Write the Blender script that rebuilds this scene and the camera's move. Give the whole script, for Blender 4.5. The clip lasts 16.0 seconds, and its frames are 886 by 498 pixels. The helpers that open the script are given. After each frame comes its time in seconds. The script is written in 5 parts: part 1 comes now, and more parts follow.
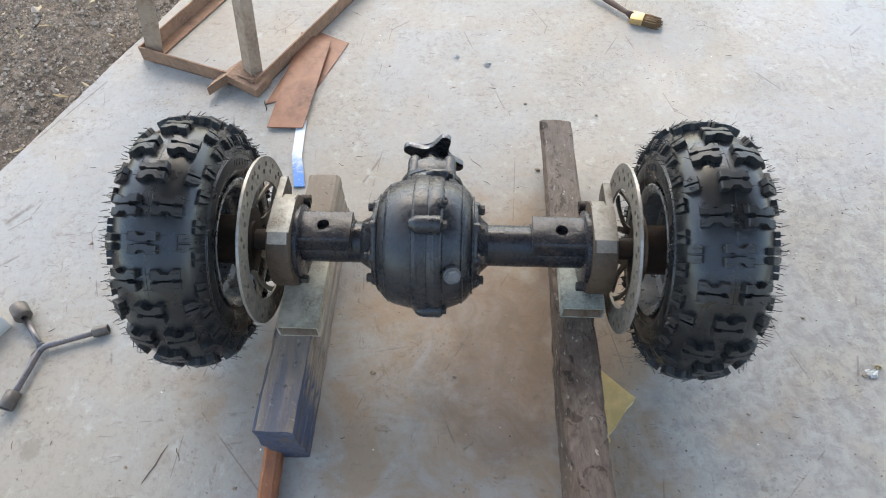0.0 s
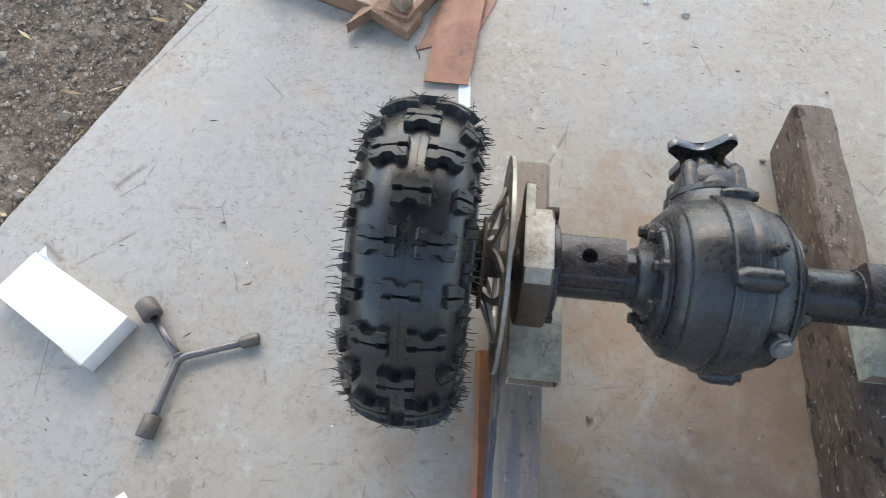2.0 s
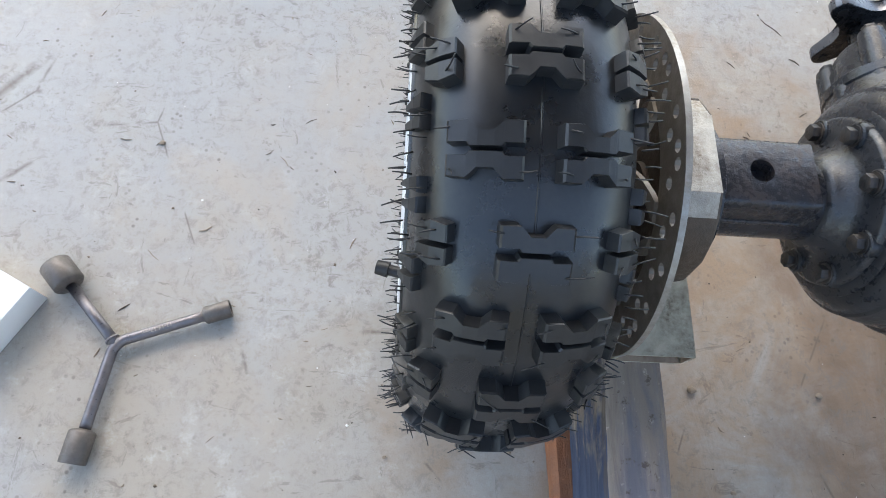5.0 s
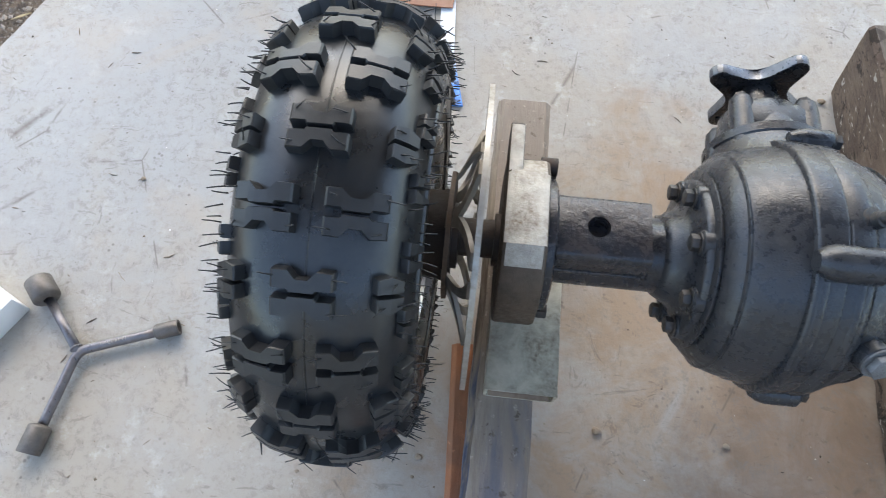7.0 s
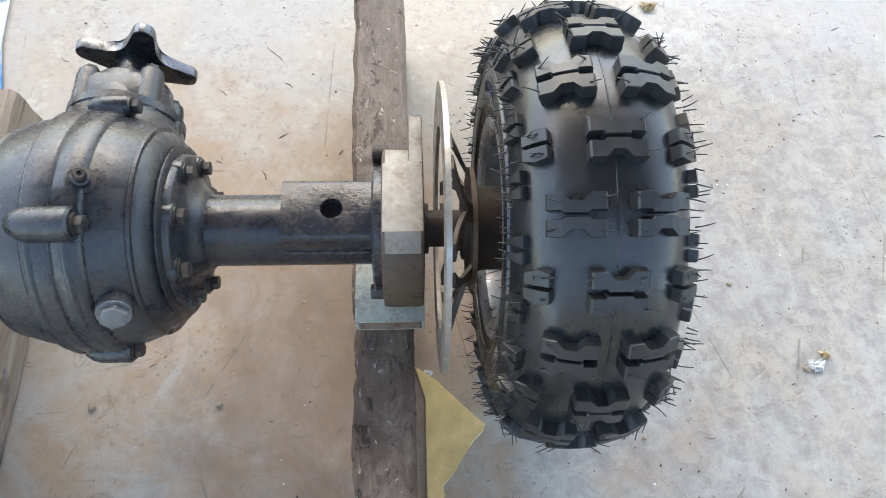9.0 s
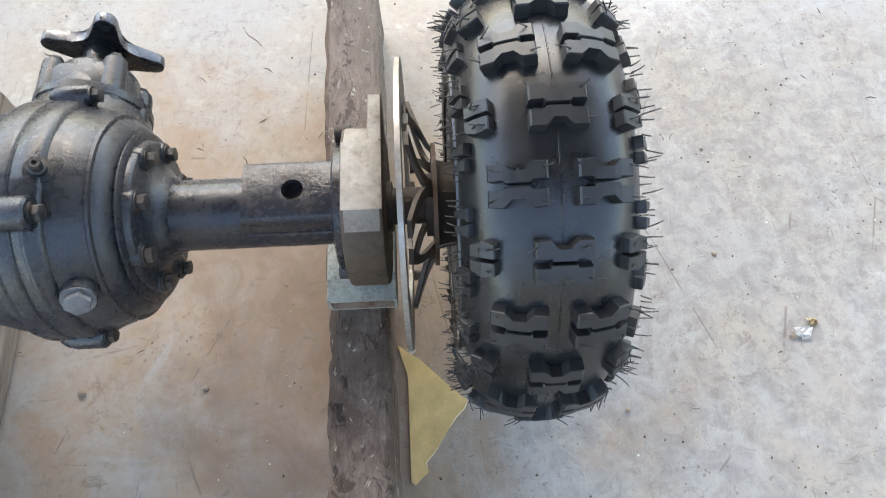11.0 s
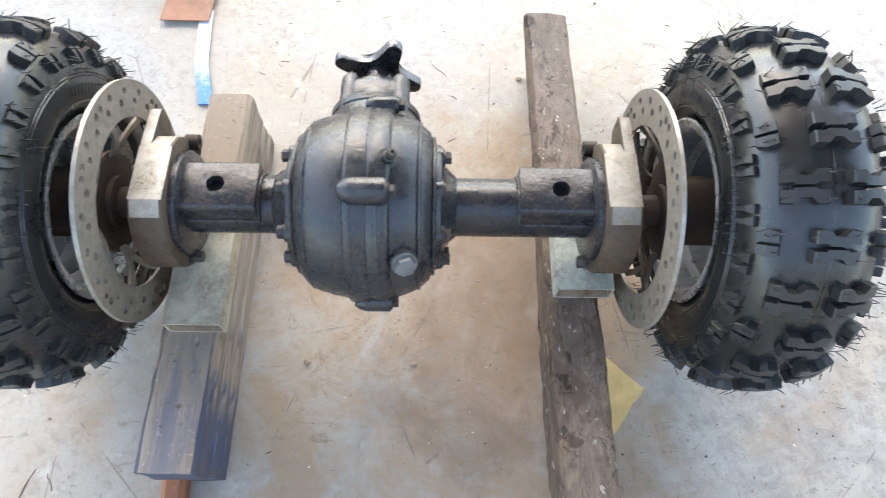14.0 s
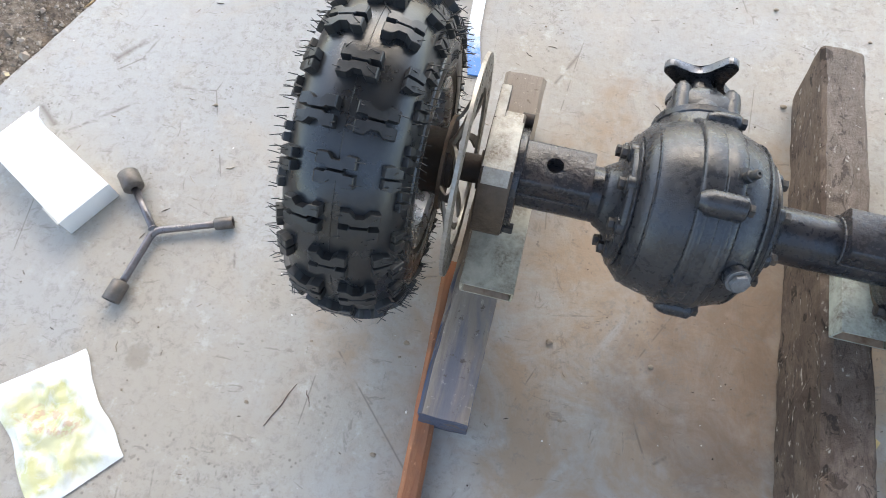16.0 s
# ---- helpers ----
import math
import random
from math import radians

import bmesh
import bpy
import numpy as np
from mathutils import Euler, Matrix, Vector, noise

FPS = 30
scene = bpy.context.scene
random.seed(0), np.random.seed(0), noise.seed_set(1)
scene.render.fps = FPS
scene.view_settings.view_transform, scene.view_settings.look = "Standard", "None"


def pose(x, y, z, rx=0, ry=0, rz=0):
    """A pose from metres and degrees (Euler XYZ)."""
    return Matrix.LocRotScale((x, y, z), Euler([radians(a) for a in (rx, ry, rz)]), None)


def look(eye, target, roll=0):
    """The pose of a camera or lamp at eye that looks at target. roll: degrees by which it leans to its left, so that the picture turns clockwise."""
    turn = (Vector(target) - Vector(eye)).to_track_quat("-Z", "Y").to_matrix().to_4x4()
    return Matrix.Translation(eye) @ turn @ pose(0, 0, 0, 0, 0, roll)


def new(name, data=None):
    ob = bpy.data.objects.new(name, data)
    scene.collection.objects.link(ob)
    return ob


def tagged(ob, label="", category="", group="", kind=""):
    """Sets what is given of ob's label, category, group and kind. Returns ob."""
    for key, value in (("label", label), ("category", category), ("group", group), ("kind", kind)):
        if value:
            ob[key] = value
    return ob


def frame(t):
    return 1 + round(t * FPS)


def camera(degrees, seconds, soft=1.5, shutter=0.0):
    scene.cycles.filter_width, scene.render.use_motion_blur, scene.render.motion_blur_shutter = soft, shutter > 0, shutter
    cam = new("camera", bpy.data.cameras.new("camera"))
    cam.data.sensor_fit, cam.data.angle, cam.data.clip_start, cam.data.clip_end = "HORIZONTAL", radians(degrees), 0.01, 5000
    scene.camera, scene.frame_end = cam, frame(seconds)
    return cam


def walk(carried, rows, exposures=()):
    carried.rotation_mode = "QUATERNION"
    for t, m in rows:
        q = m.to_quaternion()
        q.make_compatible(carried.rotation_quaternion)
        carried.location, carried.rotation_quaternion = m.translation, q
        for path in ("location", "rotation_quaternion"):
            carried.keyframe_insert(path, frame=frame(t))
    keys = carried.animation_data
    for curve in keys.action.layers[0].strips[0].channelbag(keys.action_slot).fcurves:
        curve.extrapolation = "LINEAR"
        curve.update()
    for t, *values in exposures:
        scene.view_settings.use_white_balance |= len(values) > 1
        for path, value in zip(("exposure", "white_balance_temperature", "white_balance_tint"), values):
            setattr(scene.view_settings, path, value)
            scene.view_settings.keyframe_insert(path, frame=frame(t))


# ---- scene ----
cam = camera(68.6, 16.0, soft=0.6, shutter=0.22)
PATH = [
    (0, (0.043, -0.612, 1.109), (-0.035, 0.533, -0.529), -1.7),
    (0.5, (-0.065, -0.491, 1.067), (-0.085, 0.598, -0.611), -0.5),
    (1, (-0.183, -0.409, 1.016), (-0.157, 0.57, -0.728), 1.8),
    (1.5, (-0.28, -0.376, 0.998), (-0.344, 0.574, -0.76), 1.6),
    (2, (-0.34, -0.366, 0.981), (-0.4, 0.554, -0.795), 2.2),
    (2.3, (-0.386, -0.347, 0.962), (-0.507, 0.566, -0.813), -2.2),
    (2.5, (-0.382, -0.341, 0.91), (-0.585, 0.561, -0.863), -5.0),
    (3, (-0.437, -0.279, 0.751), (-0.469, 0.637, -1.027), 4.7),
    (3.2, (-0.467, -0.254, 0.725), (-0.481, 0.659, -1.054), 4.1),
    (5.3, (-0.467, -0.244, 0.715), (-0.313, 0.472, -1.146), 14.4),
    (5.5, (-0.447, -0.243, 0.727), (-0.342, 0.516, -1.122), 11.0),
    (6, (-0.379, -0.231, 0.758), (-0.344, 0.637, -1.044), 5.6),
    (6.5, (-0.341, -0.249, 0.78), (-0.404, 0.593, -1.033), 1.7),
    (7, (-0.294, -0.25, 0.786), (-0.379, 0.55, -1.045), 0.2),
    (7.5, (-0.202, -0.239, 0.807), (-0.149, 0.519, -1.043), 5.9),
    (8, (-0.063, -0.246, 0.827), (0.115, 0.532, -1.007), 6.8),
    (8.3, (0.039, -0.259, 0.817), (0.242, 0.518, -1.014), 9.5),
    (8.5, (0.158, -0.265, 0.81), (0.29, 0.514, -1.027), 7.3),
    (8.7, (0.227, -0.255, 0.811), (0.333, 0.513, -1.033), 6.6),
    (10.8, (0.306, -0.251, 0.816), (0.363, 0.487, -1.042), 2.0),
    (11, (0.306, -0.261, 0.812), (0.352, 0.451, -1.057), 0.8),
    (11.5, (0.296, -0.275, 0.808), (0.339, 0.401, -1.074), 2.8),
    (12, (0.303, -0.263, 0.828), (0.375, 0.493, -1.023), 5.2),
    (12.5, (0.275, -0.275, 0.837), (0.378, 0.479, -1.013), 7.1),
    (13, (0.188, -0.299, 0.857), (0.216, 0.479, -0.986), 1.2),
    (13.5, (0.122, -0.328, 0.885), (0.201, 0.482, -0.942), 5.3),
    (14, (0.048, -0.356, 0.907), (0.081, 0.478, -0.911), 2.9),
    (14.5, (-0.073, -0.372, 0.912), (-0.116, 0.437, -0.917), 2.2),
    (15, (-0.176, -0.379, 0.914), (-0.201, 0.4, -0.928), 8.7),
    (15.5, (-0.237, -0.385, 0.922), (-0.312, 0.402, -0.915), 7.3),
    (16, (-0.232, -0.394, 0.939), (-0.393, 0.357, -0.907), 1.7),
]
walk(cam, [(t, look(eye, target, roll)) for t, eye, target, roll in PATH], [(0.0, 2.18, 7440, 6), (1.0, 2.23, 7440, 6), (2.0, 2.08, 7390, 6), (2.5, 2.05, 7200, 6), (3.0, 2.28, 7200, 6), (5.5, 2.25, 7200, 7), (7.0, 2.28, 7150, 6), (7.5, 2.43, 7200, 6), (8.0, 2.65, 7430, 6), (8.5, 2.68, 7480, 6), (11.0, 2.65, 7530, 7), (12.5, 2.71, 7580, 7), (13.0, 2.64, 7600, 7), (13.5, 2.88, 7630, 7), (14.0, 2.98, 7630, 7), (14.5, 2.88, 7580, 7), (15.5, 2.58, 7480, 7), (16.0, 2.4, 7480, 7)])

# ---- light ----
SUN_EL, SUN_AZ = 54.0, -10.0          # degrees up, and from the far side towards the open left side
world = bpy.data.worlds.new("sky")
scene.world = world
world.use_nodes = True
wn = world.node_tree.nodes
sky = wn.new("ShaderNodeTexSky")
sky.sky_type, sky.sun_disc = "NISHITA", False
sky.sun_elevation, sky.sun_rotation = radians(SUN_EL), radians(SUN_AZ)
sky.dust_density, sky.air_density = 2.0, 1.0
wn["Background"].inputs["Strength"].default_value = 0.15
world.node_tree.links.new(sky.outputs["Color"], wn["Background"].inputs["Color"])
sun_data = bpy.data.lights.new("sun", "SUN")
sun_data.energy, sun_data.angle, sun_data.color = 0.5, radians(60), (1.0, 0.95, 0.87)
sun = new("sun", sun_data)
_d = Vector((math.sin(radians(SUN_AZ)) * math.cos(radians(SUN_EL)), math.cos(radians(SUN_AZ)) * math.cos(radians(SUN_EL)), math.sin(radians(SUN_EL))))
sun.matrix_world = look(_d * 6, (0, 0, 0))


# ---- materials ----
def rgb(c):
    return (c[0], c[1], c[2], 1.0)


class Mat:
    """A node material with a Principled shader and a few short ways to wire it."""

    def __init__(self, name, rough=0.5, metal=0.0, spec=0.5):
        self.m = bpy.data.materials.new(name)
        self.m.use_nodes = True
        self.t = self.m.node_tree
        self.p = self.t.nodes["Principled BSDF"]
        self.p.inputs["Roughness"].default_value = rough
        self.p.inputs["Metallic"].default_value = metal
        self.p.inputs["Specular IOR Level"].default_value = spec
        self.co = self.t.nodes.new("ShaderNodeTexCoord").outputs["Object"]

    def put(self, value, socket):
        if isinstance(value, (int, float)):
            socket.default_value = value
        elif isinstance(value, tuple):
            socket.default_value = rgb(value)
        else:
            self.t.links.new(value, socket)

    def stretch(self, sx, sy, sz, rot=(0, 0, 0)):
        n = self.t.nodes.new("ShaderNodeMapping")
        n.inputs["Scale"].default_value = (sx, sy, sz)
        n.inputs["Rotation"].default_value = rot
        self.put(self.co, n.inputs["Vector"])
        return n.outputs["Vector"]

    def noise(self, scale, detail=4.0, rough=0.55, at=None, warp=0.0):
        n = self.t.nodes.new("ShaderNodeTexNoise")
        n.inputs["Scale"].default_value, n.inputs["Detail"].default_value = scale, detail
        n.inputs["Roughness"].default_value, n.inputs["Distortion"].default_value = rough, warp
        self.put(at or self.co, n.inputs["Vector"])
        return n.outputs["Fac"]

    def cells(self, scale, feature="F1", at=None):
        n = self.t.nodes.new("ShaderNodeTexVoronoi")
        n.feature = feature
        n.inputs["Scale"].default_value = scale
        self.put(at or self.co, n.inputs["Vector"])
        return n.outputs["Distance"]

    def ramp(self, fac, lo, hi, a=0.0, b=1.0):
        n = self.t.nodes.new("ShaderNodeMapRange")
        for key, v in (("From Min", lo), ("From Max", hi), ("To Min", a), ("To Max", b)):
            n.inputs[key].default_value = v
        self.put(fac, n.inputs["Value"])
        return n.outputs["Result"]

    def mix(self, fac, a, b):
        n = self.t.nodes.new("ShaderNodeMix")
        n.data_type = "RGBA"
        self.put(fac, n.inputs[0]), self.put(a, n.inputs[6]), self.put(b, n.inputs[7])
        return n.outputs[2]

    def calc(self, how, a, b):
        n = self.t.nodes.new("ShaderNodeMath")
        n.operation = how
        self.put(a, n.inputs[0]), self.put(b, n.inputs[1])
        return n.outputs[0]

    def each(self):
        return self.t.nodes.new("ShaderNodeObjectInfo").outputs["Random"]

    def island(self):
        return self.t.nodes.new("ShaderNodeNewGeometry").outputs["Random Per Island"]

    def axis(self, k):
        n = self.t.nodes.new("ShaderNodeSeparateXYZ")
        self.put(self.co, n.inputs[0])
        return n.outputs[k]

    def blob(self, x, y, sx, sy, wob=0.35, scale=5.0):
        """1 inside a ragged patch round (x, y), 0 outside."""
        dx = self.calc("DIVIDE", self.calc("SUBTRACT", self.axis(0), x), sx)
        dy = self.calc("DIVIDE", self.calc("SUBTRACT", self.axis(1), y), sy)
        r = self.calc("SQRT", self.calc("ADD", self.calc("MULTIPLY", dx, dx), self.calc("MULTIPLY", dy, dy)), 0.0)
        w = self.calc("ADD", r, self.ramp(self.noise(scale, 6, 0.6), 0.3, 0.7, -wob, wob))
        return self.ramp(w, 0.75, 1.15, 1.0, 0.0)

    def bump(self, height, strength, dist=0.002):
        n = self.t.nodes.new("ShaderNodeBump")
        n.inputs["Strength"].default_value, n.inputs["Distance"].default_value = strength, dist
        self.put(height, n.inputs["Height"])
        last = self.p.inputs["Normal"].links
        if last:
            self.t.links.new(last[0].from_socket, n.inputs["Normal"])
        self.t.links.new(n.outputs["Normal"], self.p.inputs["Normal"])

    def color(self, c):
        self.put(c, self.p.inputs["Base Color"])

    def rough(self, v):
        self.put(v, self.p.inputs["Roughness"])

    def metal(self, v):
        self.put(v, self.p.inputs["Metallic"])


def worn(name, base, dirt, rough=0.5, metal=0.0, scale=18.0, amount=0.5, lumps=0.3, fine=0.3, spec=0.5):
    """A coated or bare surface with dirt at two scales, grain and small dents."""
    m = Mat(name, rough, metal, spec)
    big, small = m.noise(scale, 6, 0.62, warp=0.4), m.noise(scale * 9, 5, 0.6)
    mask = m.calc("MULTIPLY", m.ramp(big, 0.42, 0.66), m.ramp(small, 0.25, 0.7))
    tone = m.mix(m.ramp(m.noise(scale * 3.1, 4), 0.3, 0.7), base, tuple(0.72 * v for v in base))
    m.color(m.mix(m.calc("MULTIPLY", mask, amount * 1.6), tone, dirt))
    m.rough(m.calc("ADD", m.ramp(small, 0.3, 0.7, rough - 0.1, rough + 0.1), m.calc("MULTIPLY", mask, 0.25)))
    if metal:
        m.metal(m.ramp(mask, 0.0, 0.7, metal, metal * 0.3))
    m.bump(m.noise(scale * 5, 3), lumps, 0.002)
    m.bump(m.noise(scale * 40, 3), fine, 0.0006)
    return m.m


def concrete():
    m = Mat("concrete", 0.62, 0.0, 0.2)
    n1, n2, n3 = m.noise(1.7, 6, 0.6, warp=0.6), m.noise(9, 8, 0.68, warp=0.6), m.noise(70, 7, 0.75)
    c = m.mix(m.ramp(n1, 0.40, 0.60), (0.372, 0.332, 0.282), (0.388, 0.378, 0.358))
    c = m.mix(m.ramp(n2, 0.47, 0.62, 0, 0.65), c, (0.372, 0.330, 0.278))
    c = m.mix(m.ramp(n3, 0.52, 0.66, 0, 0.65), c, (0.30, 0.26, 0.215))
    c = m.mix(m.ramp(m.noise(23, 8, 0.75), 0.55, 0.66, 0, 0.65), c, (0.487, 0.472, 0.442))
    c = m.mix(m.ramp(m.noise(2.6, 5, 0.6, warp=0.8), 0.46, 0.58, 0, 0.6), c, (0.362, 0.362, 0.358))
    c = m.mix(m.ramp(m.noise(3.7, 6, 0.65, warp=0.8), 0.54, 0.66, 0, 0.6), c, (0.405, 0.352, 0.292))
    # oil and soil ground in round the work
    grime = m.calc("MULTIPLY", m.blob(0.10, -0.14, 0.42, 0.46, 0.6, 3.0), m.ramp(m.noise(9, 8, 0.72, warp=0.6), 0.32, 0.56))
    c = m.mix(m.calc("MULTIPLY", grime, 0.85), c, (0.335, 0.240, 0.166))
    oil = m.calc("MULTIPLY", m.blob(0.125, -0.06, 0.15, 0.20, 0.5, 7.0), m.ramp(m.noise(13, 8, 0.7, warp=0.8), 0.30, 0.60, 0.4, 1.0))
    c = m.mix(m.calc("MULTIPLY", oil, 0.85), c, (0.205, 0.142, 0.100))
    grey = m.calc("MULTIPLY", m.blob(0.75, -0.05, 0.42, 0.5, 0.5, 4.0), m.ramp(m.noise(30, 8, 0.78, warp=0.5), 0.44, 0.60))
    c = m.mix(m.calc("MULTIPLY", grey, 0.7), c, (0.25, 0.236, 0.222))
    speck = m.calc("MULTIPLY", m.ramp(m.noise(60, 9, 0.82, warp=0.5), 0.51, 0.60), m.ramp(m.noise(4.5, 5, 0.6), 0.42, 0.60, 0.15, 0.6))
    c = m.mix(speck, c, (0.215, 0.19, 0.165))
    # dark scuffs, short hair cracks and pin holes
    scuff = m.ramp(m.noise(30, 7, 0.78, at=m.stretch(1.0, 0.4, 1, (0, 0, 0.6)), warp=1.6), 0.622, 0.66)
    scuff2 = m.ramp(m.noise(52, 6, 0.7, at=m.stretch(0.35, 1.0, 1, (0, 0, -0.5)), warp=1.2), 0.622, 0.66)
    scr = m.ramp(m.cells(4.3, "DISTANCE_TO_EDGE", m.stretch(1, 0.6, 1, (0, 0, 0.7))), 0.0, 0.006, 1.0, 0.0)
    scr = m.calc("MULTIPLY", scr, m.ramp(m.noise(9, 5, 0.6), 0.53, 0.57))
    pit = m.calc("MULTIPLY", m.ramp(m.cells(85), 0.12, 0.22, 1.0, 0.0), m.ramp(m.noise(6, 5, 0.6), 0.52, 0.62, 0, 0.7))
    dark = m.calc("MAXIMUM", m.calc("MULTIPLY", m.calc("MAXIMUM", scuff, scuff2), 0.45), m.calc("MAXIMUM", m.calc("MULTIPLY", scr, 0.75), pit))
    c = m.mix(m.calc("MULTIPLY", dark, 0.85), c, (0.135, 0.11, 0.09))
    hole = m.blob(-0.706, -0.283, 0.017, 0.022, 0.35, 60)
    c = m.mix(m.calc("MULTIPLY", hole, 0.6), c, (0.25, 0.215, 0.175))
    m.color(c)
    # damp, polished patches that mirror the sky
    wet = m.calc("MAXIMUM", m.calc("MULTIPLY", m.blob(0.45, 0.50, 0.22, 0.18, 0.6, 4.0), 0.25), m.blob(1.05, 0.50, 0.42, 0.75, 0.6, 2.4))
    wet = m.calc("MAXIMUM", wet, m.calc("MULTIPLY", m.blob(-1.0, 0.2, 0.14, 0.3, 0.6, 4), 0.15))
    m.rough(m.calc("SUBTRACT", m.ramp(n2, 0.35, 0.65, 0.46, 0.64), m.calc("MULTIPLY", wet, 0.22)))
    m.put(m.calc("MULTIPLY", wet, 0.3), m.p.inputs["Coat Weight"])
    m.p.inputs["Coat Roughness"].default_value, m.p.inputs["Coat IOR"].default_value = 0.12, 1.7
    m.bump(m.noise(6, 4), 0.2, 0.004)
    m.bump(n3, 0.5, 0.002)
    m.bump(dark, -0.5, 0.0012)
    m.bump(hole, -0.8, 0.004)
    m.bump(m.noise(14, 5, 0.6, at=m.stretch(1.0, 0.35, 1, (0, 0, 0.9)), warp=1.0), 0.55, 0.004)
    return m.m


def soil():
    m = Mat("soil", 0.95, 0.0, 0.2)
    a, b = m.noise(7, 7, 0.65, warp=0.5), m.noise(70, 6, 0.7)
    c = m.mix(m.ramp(a, 0.35, 0.65), (0.225, 0.170, 0.128), (0.33, 0.268, 0.21))
    c = m.mix(m.ramp(b, 0.42, 0.62), c, (0.11, 0.088, 0.072))
    c = m.mix(m.ramp(m.noise(160, 5, 0.7), 0.56, 0.66, 0, 0.8), c, (0.42, 0.385, 0.34))
    m.color(c)
    m.bump(a, 0.6, 0.02), m.bump(b, 1.0, 0.010), m.bump(m.noise(160, 5, 0.7), 0.8, 0.004)
    return m.m


def stone(name, lo, hi):
    m = Mat(name, 0.9, 0.0, 0.3)
    m.color(m.mix(m.island(), lo, hi))
    m.bump(m.noise(180, 4), 0.5, 0.001)
    return m.m


def rubber(name, tone, gloss, dusty, spec):
    m = Mat(name, gloss, 0.0, spec)
    dust = m.calc("MULTIPLY", m.ramp(m.noise(14, 6, 0.6, warp=0.4), 0.36, 0.74), m.ramp(m.noise(110, 6, 0.7), 0.38, 0.66))
    base = m.mix(m.each(), tuple(v * 0.8 for v in tone), tuple(v * 1.25 for v in tone))
    base = m.mix(m.ramp(m.noise(45, 5, 0.6), 0.42, 0.62, 0, 0.3), base, tuple(v * 1.7 for v in tone))
    m.color(m.mix(m.calc("MULTIPLY", dust, dusty), base, (0.072, 0.068, 0.062)))
    m.rough(m.calc("ADD", m.ramp(m.noise(30, 5), 0.35, 0.65, gloss - 0.05, gloss + 0.08), m.calc("MULTIPLY", dust, 0.12)))
    m.bump(m.noise(260, 4), 0.2, 0.0006), m.bump(m.noise(38, 4), 0.2, 0.001)
    return m.m


def timber(name, a, b, c3, along=1, rough=0.75, tex=1.0, paint=None):
    """Weathered wood with the grain along the given axis and worn, stained patches."""
    m = Mat(name, rough, 0.0, 0.3)
    s = [26.0, 26.0, 26.0]
    s[along] = 2.2
    grain = m.noise(4.0 * tex, 8, 0.7, at=m.stretch(*s), warp=0.8)
    big = m.noise(8, 6, 0.6, warp=0.5)
    c = m.mix(m.ramp(grain, 0.32, 0.68), a, b)
    c = m.mix(m.ramp(big, 0.44, 0.6, 0, 0.85), c, c3)
    c = m.mix(m.ramp(m.noise(120, 5, 0.7), 0.62, 0.74, 0, 0.6), c, tuple(min(1, 2.2 * v + 0.05) for v in b))
    m.color(c)
    if paint:
        left = m.calc("MULTIPLY", m.ramp(m.noise(13, 6, 0.65, at=m.stretch(1.6, 0.35, 1, (0, 0, 0.3)), warp=0.6), 0.46, 0.62), m.ramp(m.axis(1), -0.16, -0.10, 1.0, 0.0))
        c = m.mix(m.calc("MULTIPLY", left, 0.55), c, paint)
        c = m.mix(m.ramp(m.noise(55, 5, 0.7), 0.60, 0.66, 0, 0.75), c, (0.10, 0.07, 0.05))
        m.color(c)
    m.bump(grain, 0.6, 0.003), m.bump(m.noise(60, 6, 0.7), 0.5, 0.003)
    return m.m


def rotten(name, a, b, c3, pale):
    """Old timber, pitted and flecked."""
    m = Mat(name, 0.78, 0.0, 0.3)
    grain = m.noise(3.0, 9, 0.8, at=m.stretch(22, 5.0, 22), warp=2.0)
    big = m.noise(11, 7, 0.65, warp=0.7)
    c = m.mix(m.ramp(grain, 0.38, 0.62), a, b)
    c = m.mix(m.ramp(big, 0.46, 0.58, 0, 0.8), c, c3)
    bleached = m.ramp(m.calc("ADD", m.axis(1), m.ramp(m.noise(9, 5), 0.35, 0.65, -0.15, 0.15)), 0.22, 0.5, 0, pale)
    c = m.mix(bleached, c, m.mix(m.ramp(grain, 0.38, 0.62), (0.22, 0.18, 0.147), (0.33, 0.28, 0.24)))
    pits = m.ramp(m.noise(75, 6, 0.75, at=m.stretch(1, 0.5, 1), warp=0.8), 0.57, 0.63)
    knots = m.ramp(m.noise(17, 6, 0.7, at=m.stretch(1, 0.7, 1), warp=1.2), 0.60, 0.66)
    k = 0.7 if pale else 1.0
    c = m.mix(m.calc("MULTIPLY", knots, 0.7 * k), c, (0.05, 0.034, 0.026))
    c = m.mix(m.calc("MULTIPLY", pits, 0.85 * k), c, (0.035, 0.024, 0.018))
    fleck = m.ramp(m.noise(95, 5, 0.7, at=m.stretch(1, 0.45, 1)), 0.60 if not pale else 0.635, 0.675)
    c = m.mix(m.calc("MULTIPLY", fleck, m.ramp(m.noise(8, 3), 0.44, 0.56)), c, (0.60, 0.54, 0.47))
    hollow = m.ramp(m.noise(36, 5, 0.65, at=m.stretch(1, 0.75, 1), warp=0.6), 0.60, 0.63)
    c = m.mix(m.calc("MULTIPLY", hollow, 0.85 * k), c, (0.03, 0.021, 0.016))
    pale_bit = m.ramp(m.noise(62, 4, 0.6, at=m.stretch(1, 0.7, 1), warp=0.8), 0.66, 0.685)
    c = m.mix(m.calc("MULTIPLY", pale_bit, 0.8), c, (0.52, 0.48, 0.42))
    m.color(c)
    m.bump(hollow, -1.0 * k, 0.008), m.bump(grain, 0.7, 0.004), m.bump(pits, -1.0, 0.004), m.bump(m.noise(45, 7, 0.78), 0.9, 0.006)
    return m.m


